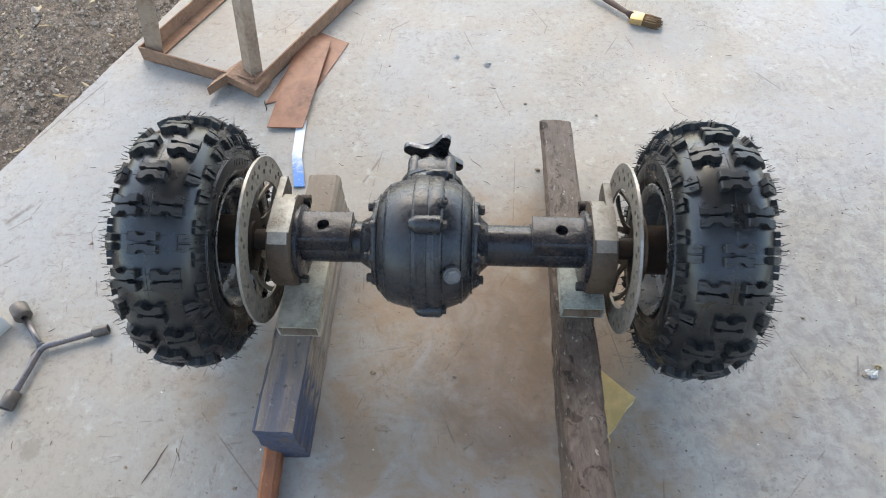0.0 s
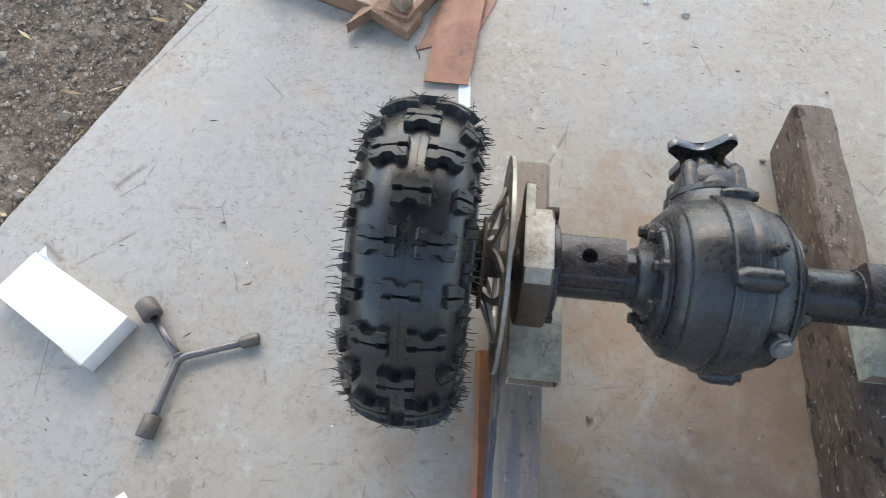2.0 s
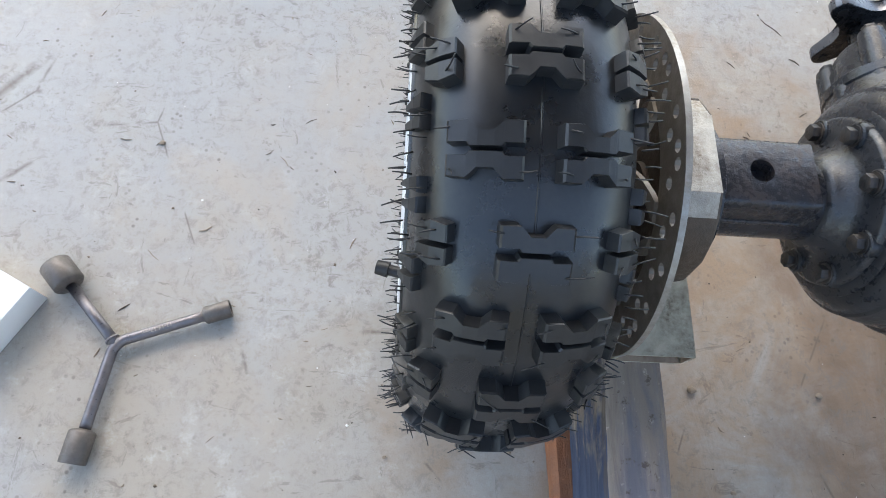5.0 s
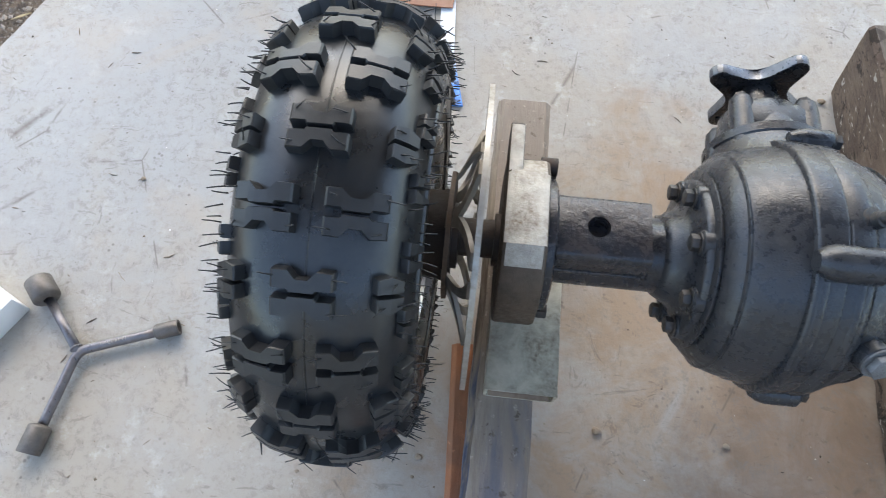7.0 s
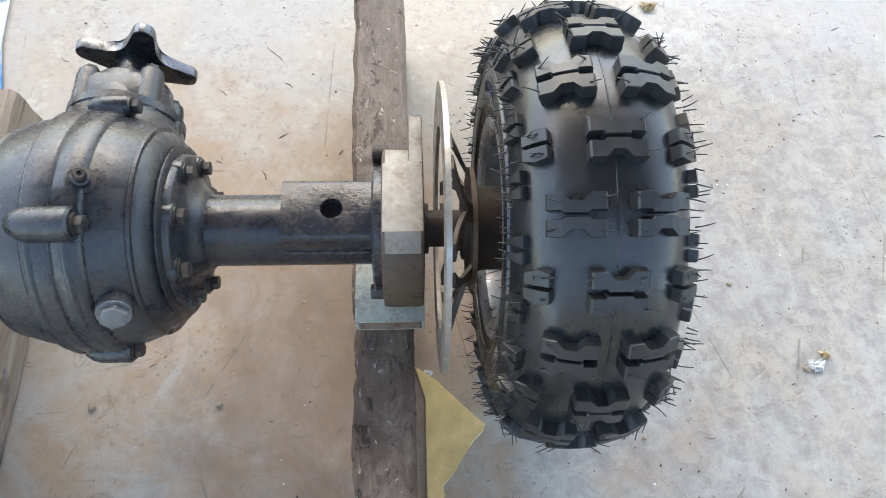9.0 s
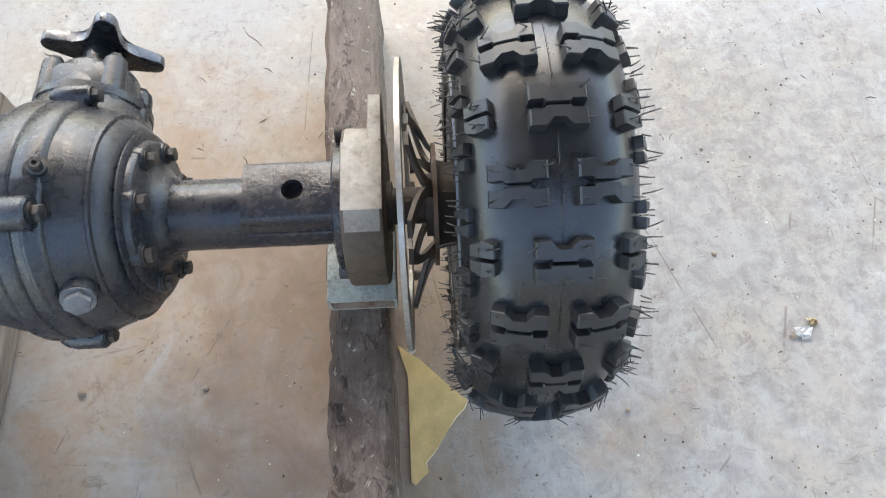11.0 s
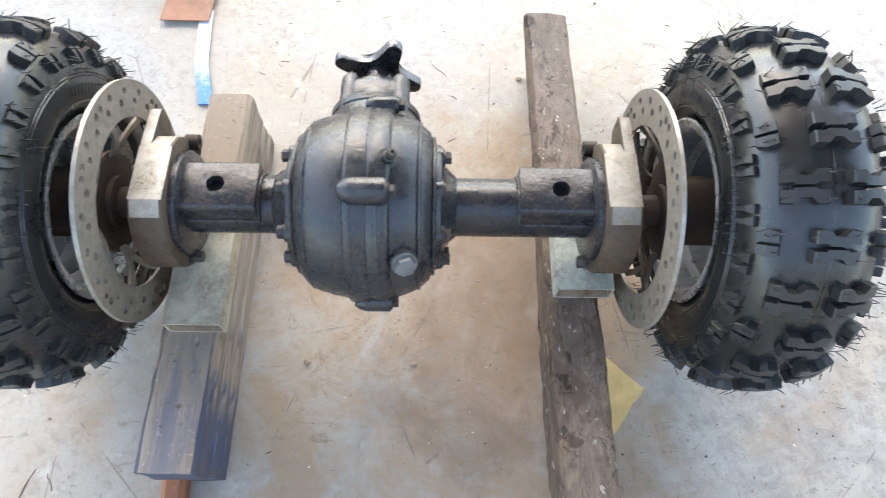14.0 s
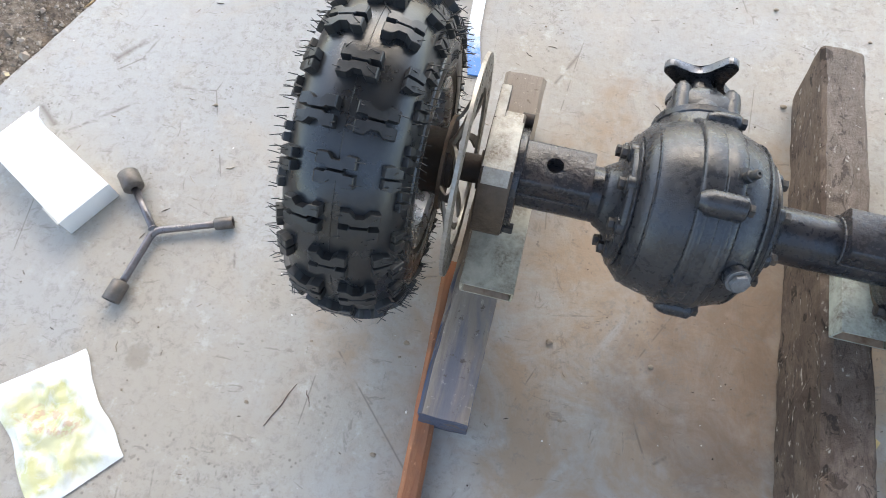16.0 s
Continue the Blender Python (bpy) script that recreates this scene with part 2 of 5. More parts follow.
def flank_wood():
    """Plank sides: blue paint left at the near end, bare grey-brown wood beyond."""
    m = Mat("half_painted_wood", 0.68, 0.0, 0.3)
    grain = m.noise(4.0, 8, 0.7, at=m.stretch(26, 2.2, 26), warp=0.8)
    bare = m.mix(m.ramp(grain, 0.32, 0.68), (0.20, 0.155, 0.12), (0.36, 0.30, 0.245))
    blue = m.mix(m.ramp(grain, 0.35, 0.65), (0.050, 0.062, 0.10), (0.085, 0.105, 0.165))
    y = m.calc("ADD", m.axis(1), m.ramp(m.noise(9, 6, 0.65, at=m.stretch(2.5, 0.8, 2.5), warp=0.5), 0.3, 0.7, -0.16, 0.16))
    c = m.mix(m.ramp(y, -0.19, -0.11), blue, bare)
    streak = m.ramp(m.noise(16, 6, 0.65, at=m.stretch(1.5, 0.22, 1.5), warp=0.5), 0.55, 0.60, 0, 0.7)
    c = m.mix(streak, c, (0.13, 0.095, 0.07))
    m.color(c)
    m.bump(grain, 0.6, 0.003), m.bump(m.noise(60, 6, 0.7), 0.4, 0.002)
    return m.m


def printed_film():
    """White film with a faded yellow-green print, rubbed off in patches."""
    m = Mat("printed_film", 0.34, 0.0, 0.5)
    base = m.mix(m.ramp(m.noise(16, 5), 0.35, 0.65), (0.68, 0.68, 0.67), (0.78, 0.78, 0.77))
    field = m.calc("MAXIMUM", m.blob(-0.010, 0.012, 0.066, 0.050, 0.25, 22), m.calc("MAXIMUM", m.blob(0.032, -0.032, 0.058, 0.040, 0.3, 22), m.blob(0.012, -0.07, 0.035, 0.03, 0.35, 26)))
    left = m.ramp(m.noise(34, 6, 0.65, warp=0.6), 0.38, 0.52, 0.35, 0.95)
    tint = m.mix(m.ramp(m.noise(20, 4), 0.4, 0.6), (0.52, 0.50, 0.22), (0.62, 0.585, 0.33))
    c = m.mix(m.calc("MULTIPLY", field, left), base, tint)
    pink = m.calc("MULTIPLY", m.blob(-0.002, 0.002, 0.055, 0.022, 0.3, 40), m.ramp(m.noise(90, 4, 0.6), 0.52, 0.58))
    m.color(m.mix(m.calc("MULTIPLY", pink, 0.6), c, (0.55, 0.30, 0.22)))
    m.bump(m.noise(60, 4), 0.3, 0.0012)
    return m.m


def plain(name, c, rough=0.6, metal=0.0, var=0.12, scale=25.0, relief=0.2):
    m = Mat(name, rough, metal)
    m.color(m.mix(m.ramp(m.noise(scale, 6, 0.65), 0.35, 0.65), tuple(v * (1 - var) for v in c), tuple(min(1, v * (1 + var)) for v in c)))
    m.bump(m.noise(scale * 6, 4), relief, 0.001)
    return m.m


M_FLOOR, M_SOIL = concrete(), soil()
M_TYRE, M_BLOCK = rubber("tyre_rubber", (0.008, 0.009, 0.0105), 0.27, 0.3, 0.65), rubber("tread_rubber", (0.0155, 0.016, 0.017), 0.36, 0.35, 0.5)
M_HAIR = plain("hair_rubber", (0.012, 0.012, 0.013), 0.5)
M_CAST = worn("painted_casting", (0.022, 0.0245, 0.030), (0.070, 0.062, 0.054), 0.26, 0.0, 16, 0.28, 0.22, 0.4, 0.55)
M_TUBE = worn("black_gloss_paint", (0.015, 0.018, 0.025), (0.07, 0.05, 0.038), 0.27, 0.0, 20, 0.4, 0.25, 0.15, 0.5)
M_SLEEVE = worn("painted_sleeve_steel", (0.023, 0.025, 0.031), (0.070, 0.043, 0.028), 0.22, 0.0, 24, 0.38, 0.5, 0.3)
M_BOLT = worn("dark_bolt_steel", (0.040, 0.041, 0.043), (0.14, 0.10, 0.07), 0.38, 0.4, 60, 0.5, 0.2, 0.3)
M_PLUG = worn("zinc_plug", (0.22, 0.23, 0.245), (0.10, 0.09, 0.08), 0.42, 0.6, 60, 0.7, 0.2, 0.3)
M_FLANGE = worn("blackened_steel", (0.022, 0.023, 0.026), (0.05, 0.05, 0.05), 0.24, 0.5, 30, 0.2, 0.03, 0.08, 0.6)
M_STAREDGE = worn("turned_dark_steel", (0.16, 0.165, 0.18), (0.06, 0.06, 0.06), 0.3, 0.75, 40, 0.4, 0.03, 0.1)
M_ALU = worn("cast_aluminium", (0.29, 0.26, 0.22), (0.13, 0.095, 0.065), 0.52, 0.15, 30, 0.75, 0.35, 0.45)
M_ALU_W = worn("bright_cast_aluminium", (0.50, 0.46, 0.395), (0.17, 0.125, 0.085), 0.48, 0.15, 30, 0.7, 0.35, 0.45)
M_ALU_D = worn("brown_aluminium", (0.088, 0.060, 0.039), (0.040, 0.027, 0.019), 0.6, 0.0, 22, 0.8, 0.4, 0.45)
M_DISC = worn("disc_steel", (0.27, 0.235, 0.195), (0.14, 0.108, 0.078), 0.46, 0.5, 14, 0.5, 0.1, 0.25)
M_EDGE = worn("machined_edge", (0.42, 0.395, 0.355), (0.20, 0.165, 0.125), 0.42, 0.7, 30, 0.6, 0.05, 0.2)
M_CARRIER = worn("carrier_steel", (0.062, 0.055, 0.049), (0.12, 0.082, 0.052), 0.4, 0.5, 30, 0.6, 0.2, 0.3)
M_RUSTPL = worn("rusty_plate", (0.115, 0.070, 0.043), (0.05, 0.032, 0.022), 0.7, 0.2, 30, 0.7, 0.3, 0.4)
M_HUB = worn("rusty_hub", (0.030, 0.020, 0.015), (0.075, 0.042, 0.026), 0.6, 0.2, 24, 0.6, 0.4, 0.4)
M_RIM = worn("grey_rim_paint", (0.50, 0.51, 0.53), (0.16, 0.14, 0.12), 0.27, 0.85, 9, 0.45, 0.1, 0.2)
M_RIMOUT = worn("silver_rim_paint", (0.78, 0.79, 0.80), (0.4, 0.38, 0.35), 0.3, 0.3, 8, 0.2, 0.1, 0.15)
M_GREEN = worn("faded_green_paint", (0.53, 0.485, 0.38), (0.20, 0.16, 0.115), 0.55, 0.05, 26, 0.75, 0.25, 0.35)
M_GREEN_B = worn("faded_blue_green_paint", (0.43, 0.455, 0.40), (0.13, 0.10, 0.075), 0.55, 0.1, 34, 0.8, 0.25, 0.35)
M_BEAM = rotten("old_timber", (0.14, 0.10, 0.078), (0.25, 0.192, 0.155), (0.11, 0.076, 0.058), 0.45)
M_ROT = rotten("rotten_timber", (0.125, 0.088, 0.066), (0.215, 0.158, 0.122), (0.10, 0.07, 0.055), 0.0)
M_PLANK = timber("weathered_plank", (0.225, 0.175, 0.135), (0.40, 0.335, 0.275), (0.27, 0.215, 0.17), 1, 0.72, 1.0, (0.075, 0.10, 0.17))
M_BLUEWOOD = flank_wood()
M_ORANGE = timber("red_brown_board", (0.30, 0.10, 0.045), (0.40, 0.165, 0.08), (0.19, 0.10, 0.065), 1, 0.6)
M_PRIMER = worn("red_oxide_primer", (0.35, 0.205, 0.13), (0.17, 0.10, 0.064), 0.62, 0.05, 16, 0.7, 0.3, 0.4)
M_POST = worn("brown_grey_steel", (0.40, 0.30, 0.22), (0.20, 0.125, 0.078), 0.58, 0.05, 14, 0.75, 0.3, 0.4)
M_SHEET = worn("brown_sheet", (0.31, 0.130, 0.074), (0.15, 0.082, 0.055), 0.5, 0.0, 9, 0.65, 0.1, 0.25)
def strip_paint():
    m = Mat("blue_to_white_paint", 0.42)
    y = m.calc("ADD", m.axis(1), m.ramp(m.noise(70, 6, 0.7), 0.3, 0.7, -0.022, 0.022))
    c = m.mix(m.ramp(y, -0.035, 0.03), (0.035, 0.20, 0.58), (0.62, 0.67, 0.72))
    m.color(m.mix(m.ramp(m.noise(160, 5, 0.7), 0.58, 0.68, 0, 0.7), c, (0.55, 0.58, 0.62)))
    m.bump(m.noise(200, 4), 0.3, 0.0006)
    return m.m


M_STRIPE = strip_paint()
M_WRENCH = worn("wrench_steel", (0.22, 0.205, 0.215), (0.20, 0.16, 0.13), 0.34, 0.75, 40, 0.4, 0.15, 0.3)
M_SOCKET = worn("socket_steel", (0.165, 0.145, 0.132), (0.10, 0.08, 0.065), 0.45, 0.6, 40, 0.5, 0.15, 0.35)
M_BOX = plain("white_card", (0.80, 0.80, 0.79), 0.55, 0, 0.03, 12, 0.1)
M_BOXCUT = plain("box_card_edge", (0.62, 0.58, 0.52), 0.8)
M_CARD = worn("yellow_foam", (0.76, 0.56, 0.25), (0.56, 0.39, 0.16), 0.8, 0.0, 13, 0.5, 0.3, 0.5)
M_TORN = plain("torn_pale_edge", (0.72, 0.62, 0.40), 0.9)
M_BAG = plain("white_film", (0.66, 0.66, 0.65), 0.32, 0, 0.06, 14, 0.15)
M_PRINTBAG = printed_film()
M_HANDLE = worn("dark_wood_handle", (0.10, 0.055, 0.04), (0.2, 0.14, 0.1), 0.5, 0, 20, 0.4)
M_BRASS = worn("brass_ferrule", (0.75, 0.52, 0.22), (0.5, 0.4, 0.25), 0.35, 0.7, 40, 0.4)
M_BRISTLE = worn("bristle", (0.22, 0.13, 0.06), (0.10, 0.065, 0.04), 0.8, 0, 80, 0.5)
M_REAR_BLOCK = plain("rear_blocker_grey", (0.42, 0.40, 0.36), 0.85, 0, 0.08, 6)
M_SKY_BLOCK = plain("sky_blocker_grey", (0.16, 0.155, 0.15), 0.7)
M_CRUMB = stone("crumbs", (0.06, 0.045, 0.035), (0.30, 0.24, 0.18))
M_CHIP = stone("pale_chips", (0.55, 0.50, 0.42), (0.85, 0.84, 0.80))
M_STONE = stone("gravel", (0.19, 0.15, 0.118), (0.50, 0.43, 0.36))
M_STRAW = stone("straw", (0.30, 0.22, 0.12), (0.58, 0.47, 0.30))


# ---- building helpers ----
ROOT = {}


def thing(name, at, label, category, group=""):
    ob = new(name)
    ob.empty_display_size = 0.05
    ob.location = at
    ROOT[ob] = Vector(at)
    return tagged(ob, label, category, group)


def finish(bm, mat, smooth, shift=None):
    if shift is not None:
        bmesh.ops.translate(bm, verts=bm.verts, vec=shift)
    bmesh.ops.recalc_face_normals(bm, faces=bm.faces)
    me = bpy.data.meshes.new("mesh")
    bm.to_mesh(me)
    bm.free()
    for m in (mat if isinstance(mat, (list, tuple)) else [mat]):
        me.materials.append(m)
    if smooth:
        me.shade_smooth()
        if smooth is not True:
            me.set_sharp_from_angle(angle=radians(smooth))
    return me


def part(name, bm, mat, parent, label="", smooth=35):
    """Links bm, built in world metres, as one mesh under a thing or under a part."""
    me = finish(bm, mat, smooth, -ROOT[parent])
    me.name = name
    ob = new(name, me)
    ob.parent = parent
    ROOT[ob] = ROOT[parent]
    if label:
        tagged(ob, label)
    return ob


def single(name, bm, mat, at, label, category, kind="", smooth=35):
    """A thing of one mesh."""
    me = finish(bm, mat, smooth, -Vector(at))
    me.name = name
    ob = new(name, me)
    ob.location = at
    ROOT[ob] = Vector(at)
    return tagged(ob, label, category, "", kind)


def frame_of(a, b):
    w = (Vector(b) - Vector(a)).normalized()
    u = w.orthogonal().normalized()
    return u, w.cross(u), w


def rod(bm, pts, radii, segs=16, caps=True, mat=0):
    """A round bar along points, with a radius at each."""
    pts = [Vector(p) for p in pts]
    radii = radii if isinstance(radii, (list, tuple)) else [radii] * len(pts)
    u, v, w = frame_of(pts[0], pts[1])
    rings = []
    for i, p in enumerate(pts):
        d = (pts[min(i + 1, len(pts) - 1)] - pts[max(i - 1, 0)]).normalized()
        u = (u - d * u.dot(d)).normalized()
        v = d.cross(u)
        rings.append([bm.verts.new(p + radii[i] * (math.cos(k * math.tau / segs) * u + math.sin(k * math.tau / segs) * v)) for k in range(segs)])
    for a, b in zip(rings, rings[1:]):
        for k in range(segs):
            f = bm.faces.new((a[k], a[(k + 1) % segs], b[(k + 1) % segs], b[k]))
            f.material_index = mat
    if caps:
        for r in (rings[0], rings[-1]):
            bm.faces.new(r).material_index = mat
    return rings


def lathe(bm, prof, origin=(0, 0, 0), axis=(1, 0, 0), segs=64, mats=None, wobble=None):
    """Turns a profile of (along, radius) about an axis through origin; a radius of 0 closes it."""
    o, w = Vector(origin), Vector(axis).normalized()
    u = Vector((0, 0, 1)) if abs(w.z) < 0.9 else Vector((0, 1, 0))
    u = (u - w * u.dot(w)).normalized()
    v = w.cross(u)
    rings = []
    for a, r in prof:
        if r < 1e-6:
            rings.append([bm.verts.new(o + a * w)])
        else:
            rings.append([bm.verts.new(o + a * w + (r + (wobble(a, k * math.tau / segs) if wobble else 0)) * (math.cos(k * math.tau / segs) * u + math.sin(k * math.tau / segs) * v)) for k in range(segs)])
    for i, (p, q) in enumerate(zip(rings, rings[1:])):
        for k in range(segs):
            k2 = (k + 1) % segs
            if len(p) == 1 and len(q) == 1:
                continue
            vs = (p[0], q[k2], q[k]) if len(p) == 1 else (p[k], p[k2], q[0]) if len(q) == 1 else (p[k], p[k2], q[k2], q[k])
            f = bm.faces.new(vs)
            if mats:
                f.material_index = mats[i]


def box(bm, lo, hi, bevel=0.0, m=None, mat=0):
    lo, hi = Vector(lo), Vector(hi)
    vs = [bm.verts.new((x, y, z)) for x in (lo.x, hi.x) for y in (lo.y, hi.y) for z in (lo.z, hi.z)]
    fs = [bm.faces.new([vs[i] for i in f]) for f in ((0, 1, 3, 2), (4, 6, 7, 5), (0, 4, 5, 1), (2, 3, 7, 6), (0, 2, 6, 4), (1, 5, 7, 3))]
    for f in fs:
        f.material_index = mat
    if bevel:
        es = list({e for f in fs for e in f.edges})
        got = bmesh.ops.bevel(bm, geom=es, offset=bevel, segments=2, profile=0.5, affect="EDGES")
        vs = list({v for f in got["faces"] for v in f.verts} | {v for v in vs if v.is_valid})
        for f in got["faces"]:
            f.material_index = mat
    if m is not None:
        bmesh.ops.transform(bm, matrix=m, verts=vs)
    return vs


def prism(bm, poly, lo, hi, place, bevel=0.0):
    """Pushes a flat outline from lo to hi. place(a, b, h) gives the world point."""
    a = [bm.verts.new(place(p[0], p[1], lo)) for p in poly]
    b = [bm.verts.new(place(p[0], p[1], hi)) for p in poly]
    n = len(poly)
    fs = [bm.faces.new(a[::-1]), bm.faces.new(b)]
    fs += [bm.faces.new((a[i], a[(i + 1) % n], b[(i + 1) % n], b[i])) for i in range(n)]
    if bevel:
        bmesh.ops.bevel(bm, geom=list({e for f in fs[:2] for e in f.edges}), offset=bevel, segments=2, profile=0.5, affect="EDGES")


def hexhead(bm, at, way, size, height, washer=True):
    """A hexagon bolt head, size across its flats, standing on at along way."""
    at, way = Vector(at), Vector(way).normalized()
    u, v, w = frame_of(at, at + way)
    r = size / math.sqrt(3)
    if washer:
        lathe(bm, [(0, 0), (0, r * 1.22), (0.0016, r * 1.22), (0.0016, 0)], at, way, 20)
    prism(bm, [(r * math.cos(k * math.pi / 3 + 0.3), r * math.sin(k * math.pi / 3 + 0.3)) for k in range(6)], 0.0016, height, lambda a, b, h: at + a * u + b * v + h * w, 0.0008)


def timber_bar(bm, p0, p1, width, height, wave, seed, segs=60, bottom=0.0, ragged=None, mats=None):
    """A squared timber between two floor points, uneven all along. ragged(y, k) adds to a corner's place."""
    p0, p1 = Vector((*p0, 0)), Vector((*p1, 0))
    w = (p1 - p0).normalized()
    r = Vector((w.y, -w.x, 0))
    outline = []
    nx, nz, c = 6, 5, 0.006
    hw = width / 2
    for k in range(nx + 1):
        outline.append((-hw + c + (width - 2 * c) * k / nx, height))
    for k in range(nz + 1):
        outline.append((hw, height - c - (height - bottom - 2 * c) * k / nz))
    for k in range(nx + 1):
        outline.append((hw - c - (width - 2 * c) * k / nx, bottom))
    for k in range(nz + 1):
        outline.append((-hw, bottom + c + (height - bottom - 2 * c) * k / nz))
    rings, length = [], (p1 - p0).length
    for i in range(segs + 1):
        at = p0 + w * (length * i / segs)
        ring = []
        for k, (a, h) in enumerate(outline):
            q = at + r * a
            n = noise.noise_vector(Vector((q.x * 26 + seed, q.y * 26, h * 26)))
            n2 = noise.noise_vector(Vector((q.x * 90 + seed, q.y * 60, h * 90)))
            d = wave * (n + 0.5 * n2)
            if h <= bottom + 1e-6:
                d.z = 0
            elif h >= height - 1e-6:
                d.z = -abs(d.z) * 0.5
            if ragged:
                d += ragged(q.y, a / hw, h, q)
            ring.append(bm.verts.new(q + Vector((0, 0, h)) + d))
        rings.append(ring)
    n = len(outline)
    for a, b in zip(rings, rings[1:]):
        for k in range(n):
            f = bm.faces.new((a[k], b[k], b[(k + 1) % n], a[(k + 1) % n]))
            if mats:
                f.material_index = mats(k, n, a[k].co)
    for e, ring in enumerate((rings[0], rings[-1])):
        f = bm.faces.new(ring)
        if mats:
            f.material_index = mats(-1 - e, n, ring[0].co)


# ---- ground ----
EDGE0, EDGE_W = Vector((-1.163, 0.015, 0)), Vector((0.36, 1.0, 0)).normalized()
EDGE_N = Vector((-EDGE_W.y, EDGE_W.x, 0))


def floor_slab():
    bm = bmesh.new()
    outer = []
    for i in range(241):
        s = -3.5 + i * 7.5 / 240
        wob = 0.003 * noise.noise(Vector((s * 7, 0, 1))) + 0.003 * noise.noise(Vector((s * 31, 4, 1)))
        p = EDGE0 + EDGE_W * s + EDGE_N * wob
        outer.append((p.x, p.y))
    poly = outer + [(5.0, 3.9), (5.0, -3.5)]
    top = [bm.verts.new((x, y, 0)) for x, y in poly]
    low = [bm.verts.new((x - (0.01 if i < 241 else 0), y, -0.1)) for i, (x, y) in enumerate(poly)]
    bm.faces.new(top)
    for i in range(len(poly)):
        j = (i + 1) % len(poly)
        bm.faces.new((top[i], top[j], low[j], low[i]))
    return tagged(single("floor", bm, M_FLOOR, (0, 0, 0), "worn stained grey concrete slab floor", "floor", "structure", False))


floor_slab()


def ground():
    bm = bmesh.new()
    near, n = 3.2, 90
    vs = {}
    for i in range(n + 1):
        for j in range(n + 1):
            x, y = -1.2 - 2.6 + i * near / n, -1.6 + j * 4.0 / n
            h = 0.02 * noise.noise(Vector((x * 3, y * 3, 0))) + 0.012 * noise.noise(Vector((x * 11, y * 11, 3))) + 0.006 * noise.noise(Vector((x * 40, y * 40, 5)))
            d = (Vector((x, y, 0)) - EDGE0).dot(EDGE_N)
            edge = min(i, j, n - i, n - j)
            z = -0.035 + (h if d > 0.02 else -0.04)
            vs[i, j] = bm.verts.new((x, y, z if edge else -0.06))
    for i in range(n):
        for j in range(n):
            bm.faces.new((vs[i, j], vs[i + 1, j], vs[i + 1, j + 1], vs[i, j + 1]))
    far = [bm.verts.new(p) for p in ((-900, -900, -0.07), (900, -900, -0.07), (900, 900, -0.07), (-900, 900, -0.07))]
    bm.faces.new(far)
    return single("ground", bm, M_SOIL, (0, 0, 0), "bare brown soil yard beside the slab", "ground", "structure", True)


ground()


# Unseen slab, added overhead to keep sky light and zenith reflections down.
def sky_blocker():
    bm = bmesh.new()
    box(bm, (-4.4, -2.6, 7.0), (7.7, 6.2, 7.1))
    single("ceiling", bm, M_SKY_BLOCK, (0, 0, 7.0), "unseen dark grey slab overhead, added to block the sky", "ceiling", "structure", False)


sky_blocker()


# Unseen slab behind the camera, added to cut low light from that side.
def rear_blocker():
    bm = bmesh.new()
    box(bm, (-2.8, -5.4, -0.1), (7.7, -5.25, 3.2))
    single("wall_south", bm, M_REAR_BLOCK, (2.4, -5.3, -0.07), "unseen plain low slab, added to block light from behind", "wall", "structure", False)


rear_blocker()

# ---- the rear axle ----
AX = 0.247                            # height of the axle's centre line
DX = -0.023                           # middle of the differential
axle = thing("rear_axle", (0, 0, 0.172), "dark grey quad bike rear axle with two knobbly tyres, propped up", "axle")
C0 = Vector((0, 0, AX))


def around(x, r, deg):
    """A point at radius r about the axle; 0 degrees is up, 90 towards the near side."""
    return Vector((x, -r * math.sin(radians(deg)), AX + r * math.cos(radians(deg))))


# tyre carcass: half profile by arc length from the crown outwards
def carcass(n=400):
    pts = []
    for i in range(n + 1):
        u = math.pi / 2 * (1 - i / n)
        c, s = math.cos(u), math.sin(u)
        pts.append((0.0675 * abs(c) ** 0.78, 0.128 + 0.0655 * abs(s) ** 0.78))
    for i in range(1, 60):
        f = i / 59
        pts.append((0.0675 - 0.0115 * f ** 1.8, 0.128 - 0.0245 * f))
    out, s = [], 0.0
    for i, p in enumerate(pts):
        if i:
            s += math.dist(p, pts[i - 1])
        out.append((s, *p))
    return out


CARC = carcass()


def on_tyre(s, h):
    """Offset along the axle and radius, s metres out from the crown along the rubber and h above it."""
    sg, a = (1 if s >= 0 else -1), abs(s)
    i = 0
    while i < len(CARC) - 2 and CARC[i + 1][0] < a:
        i += 1
    s0, x0, r0 = CARC[i]
    s1, x1, r1 = CARC[i + 1]
    f = (a - s0) / max(1e-9, s1 - s0)
    j0, j1 = CARC[max(0, i - 6)], CARC[min(len(CARC) - 1, i + 7)]
    tx, tr = j1[1] - j0[1], j1[2] - j0[2]
    ln = math.hypot(tx, tr)
    return sg * (x0 + f * (x1 - x0) + h * -tr / ln), r0 + f * (r1 - r0) + h * tx / ln


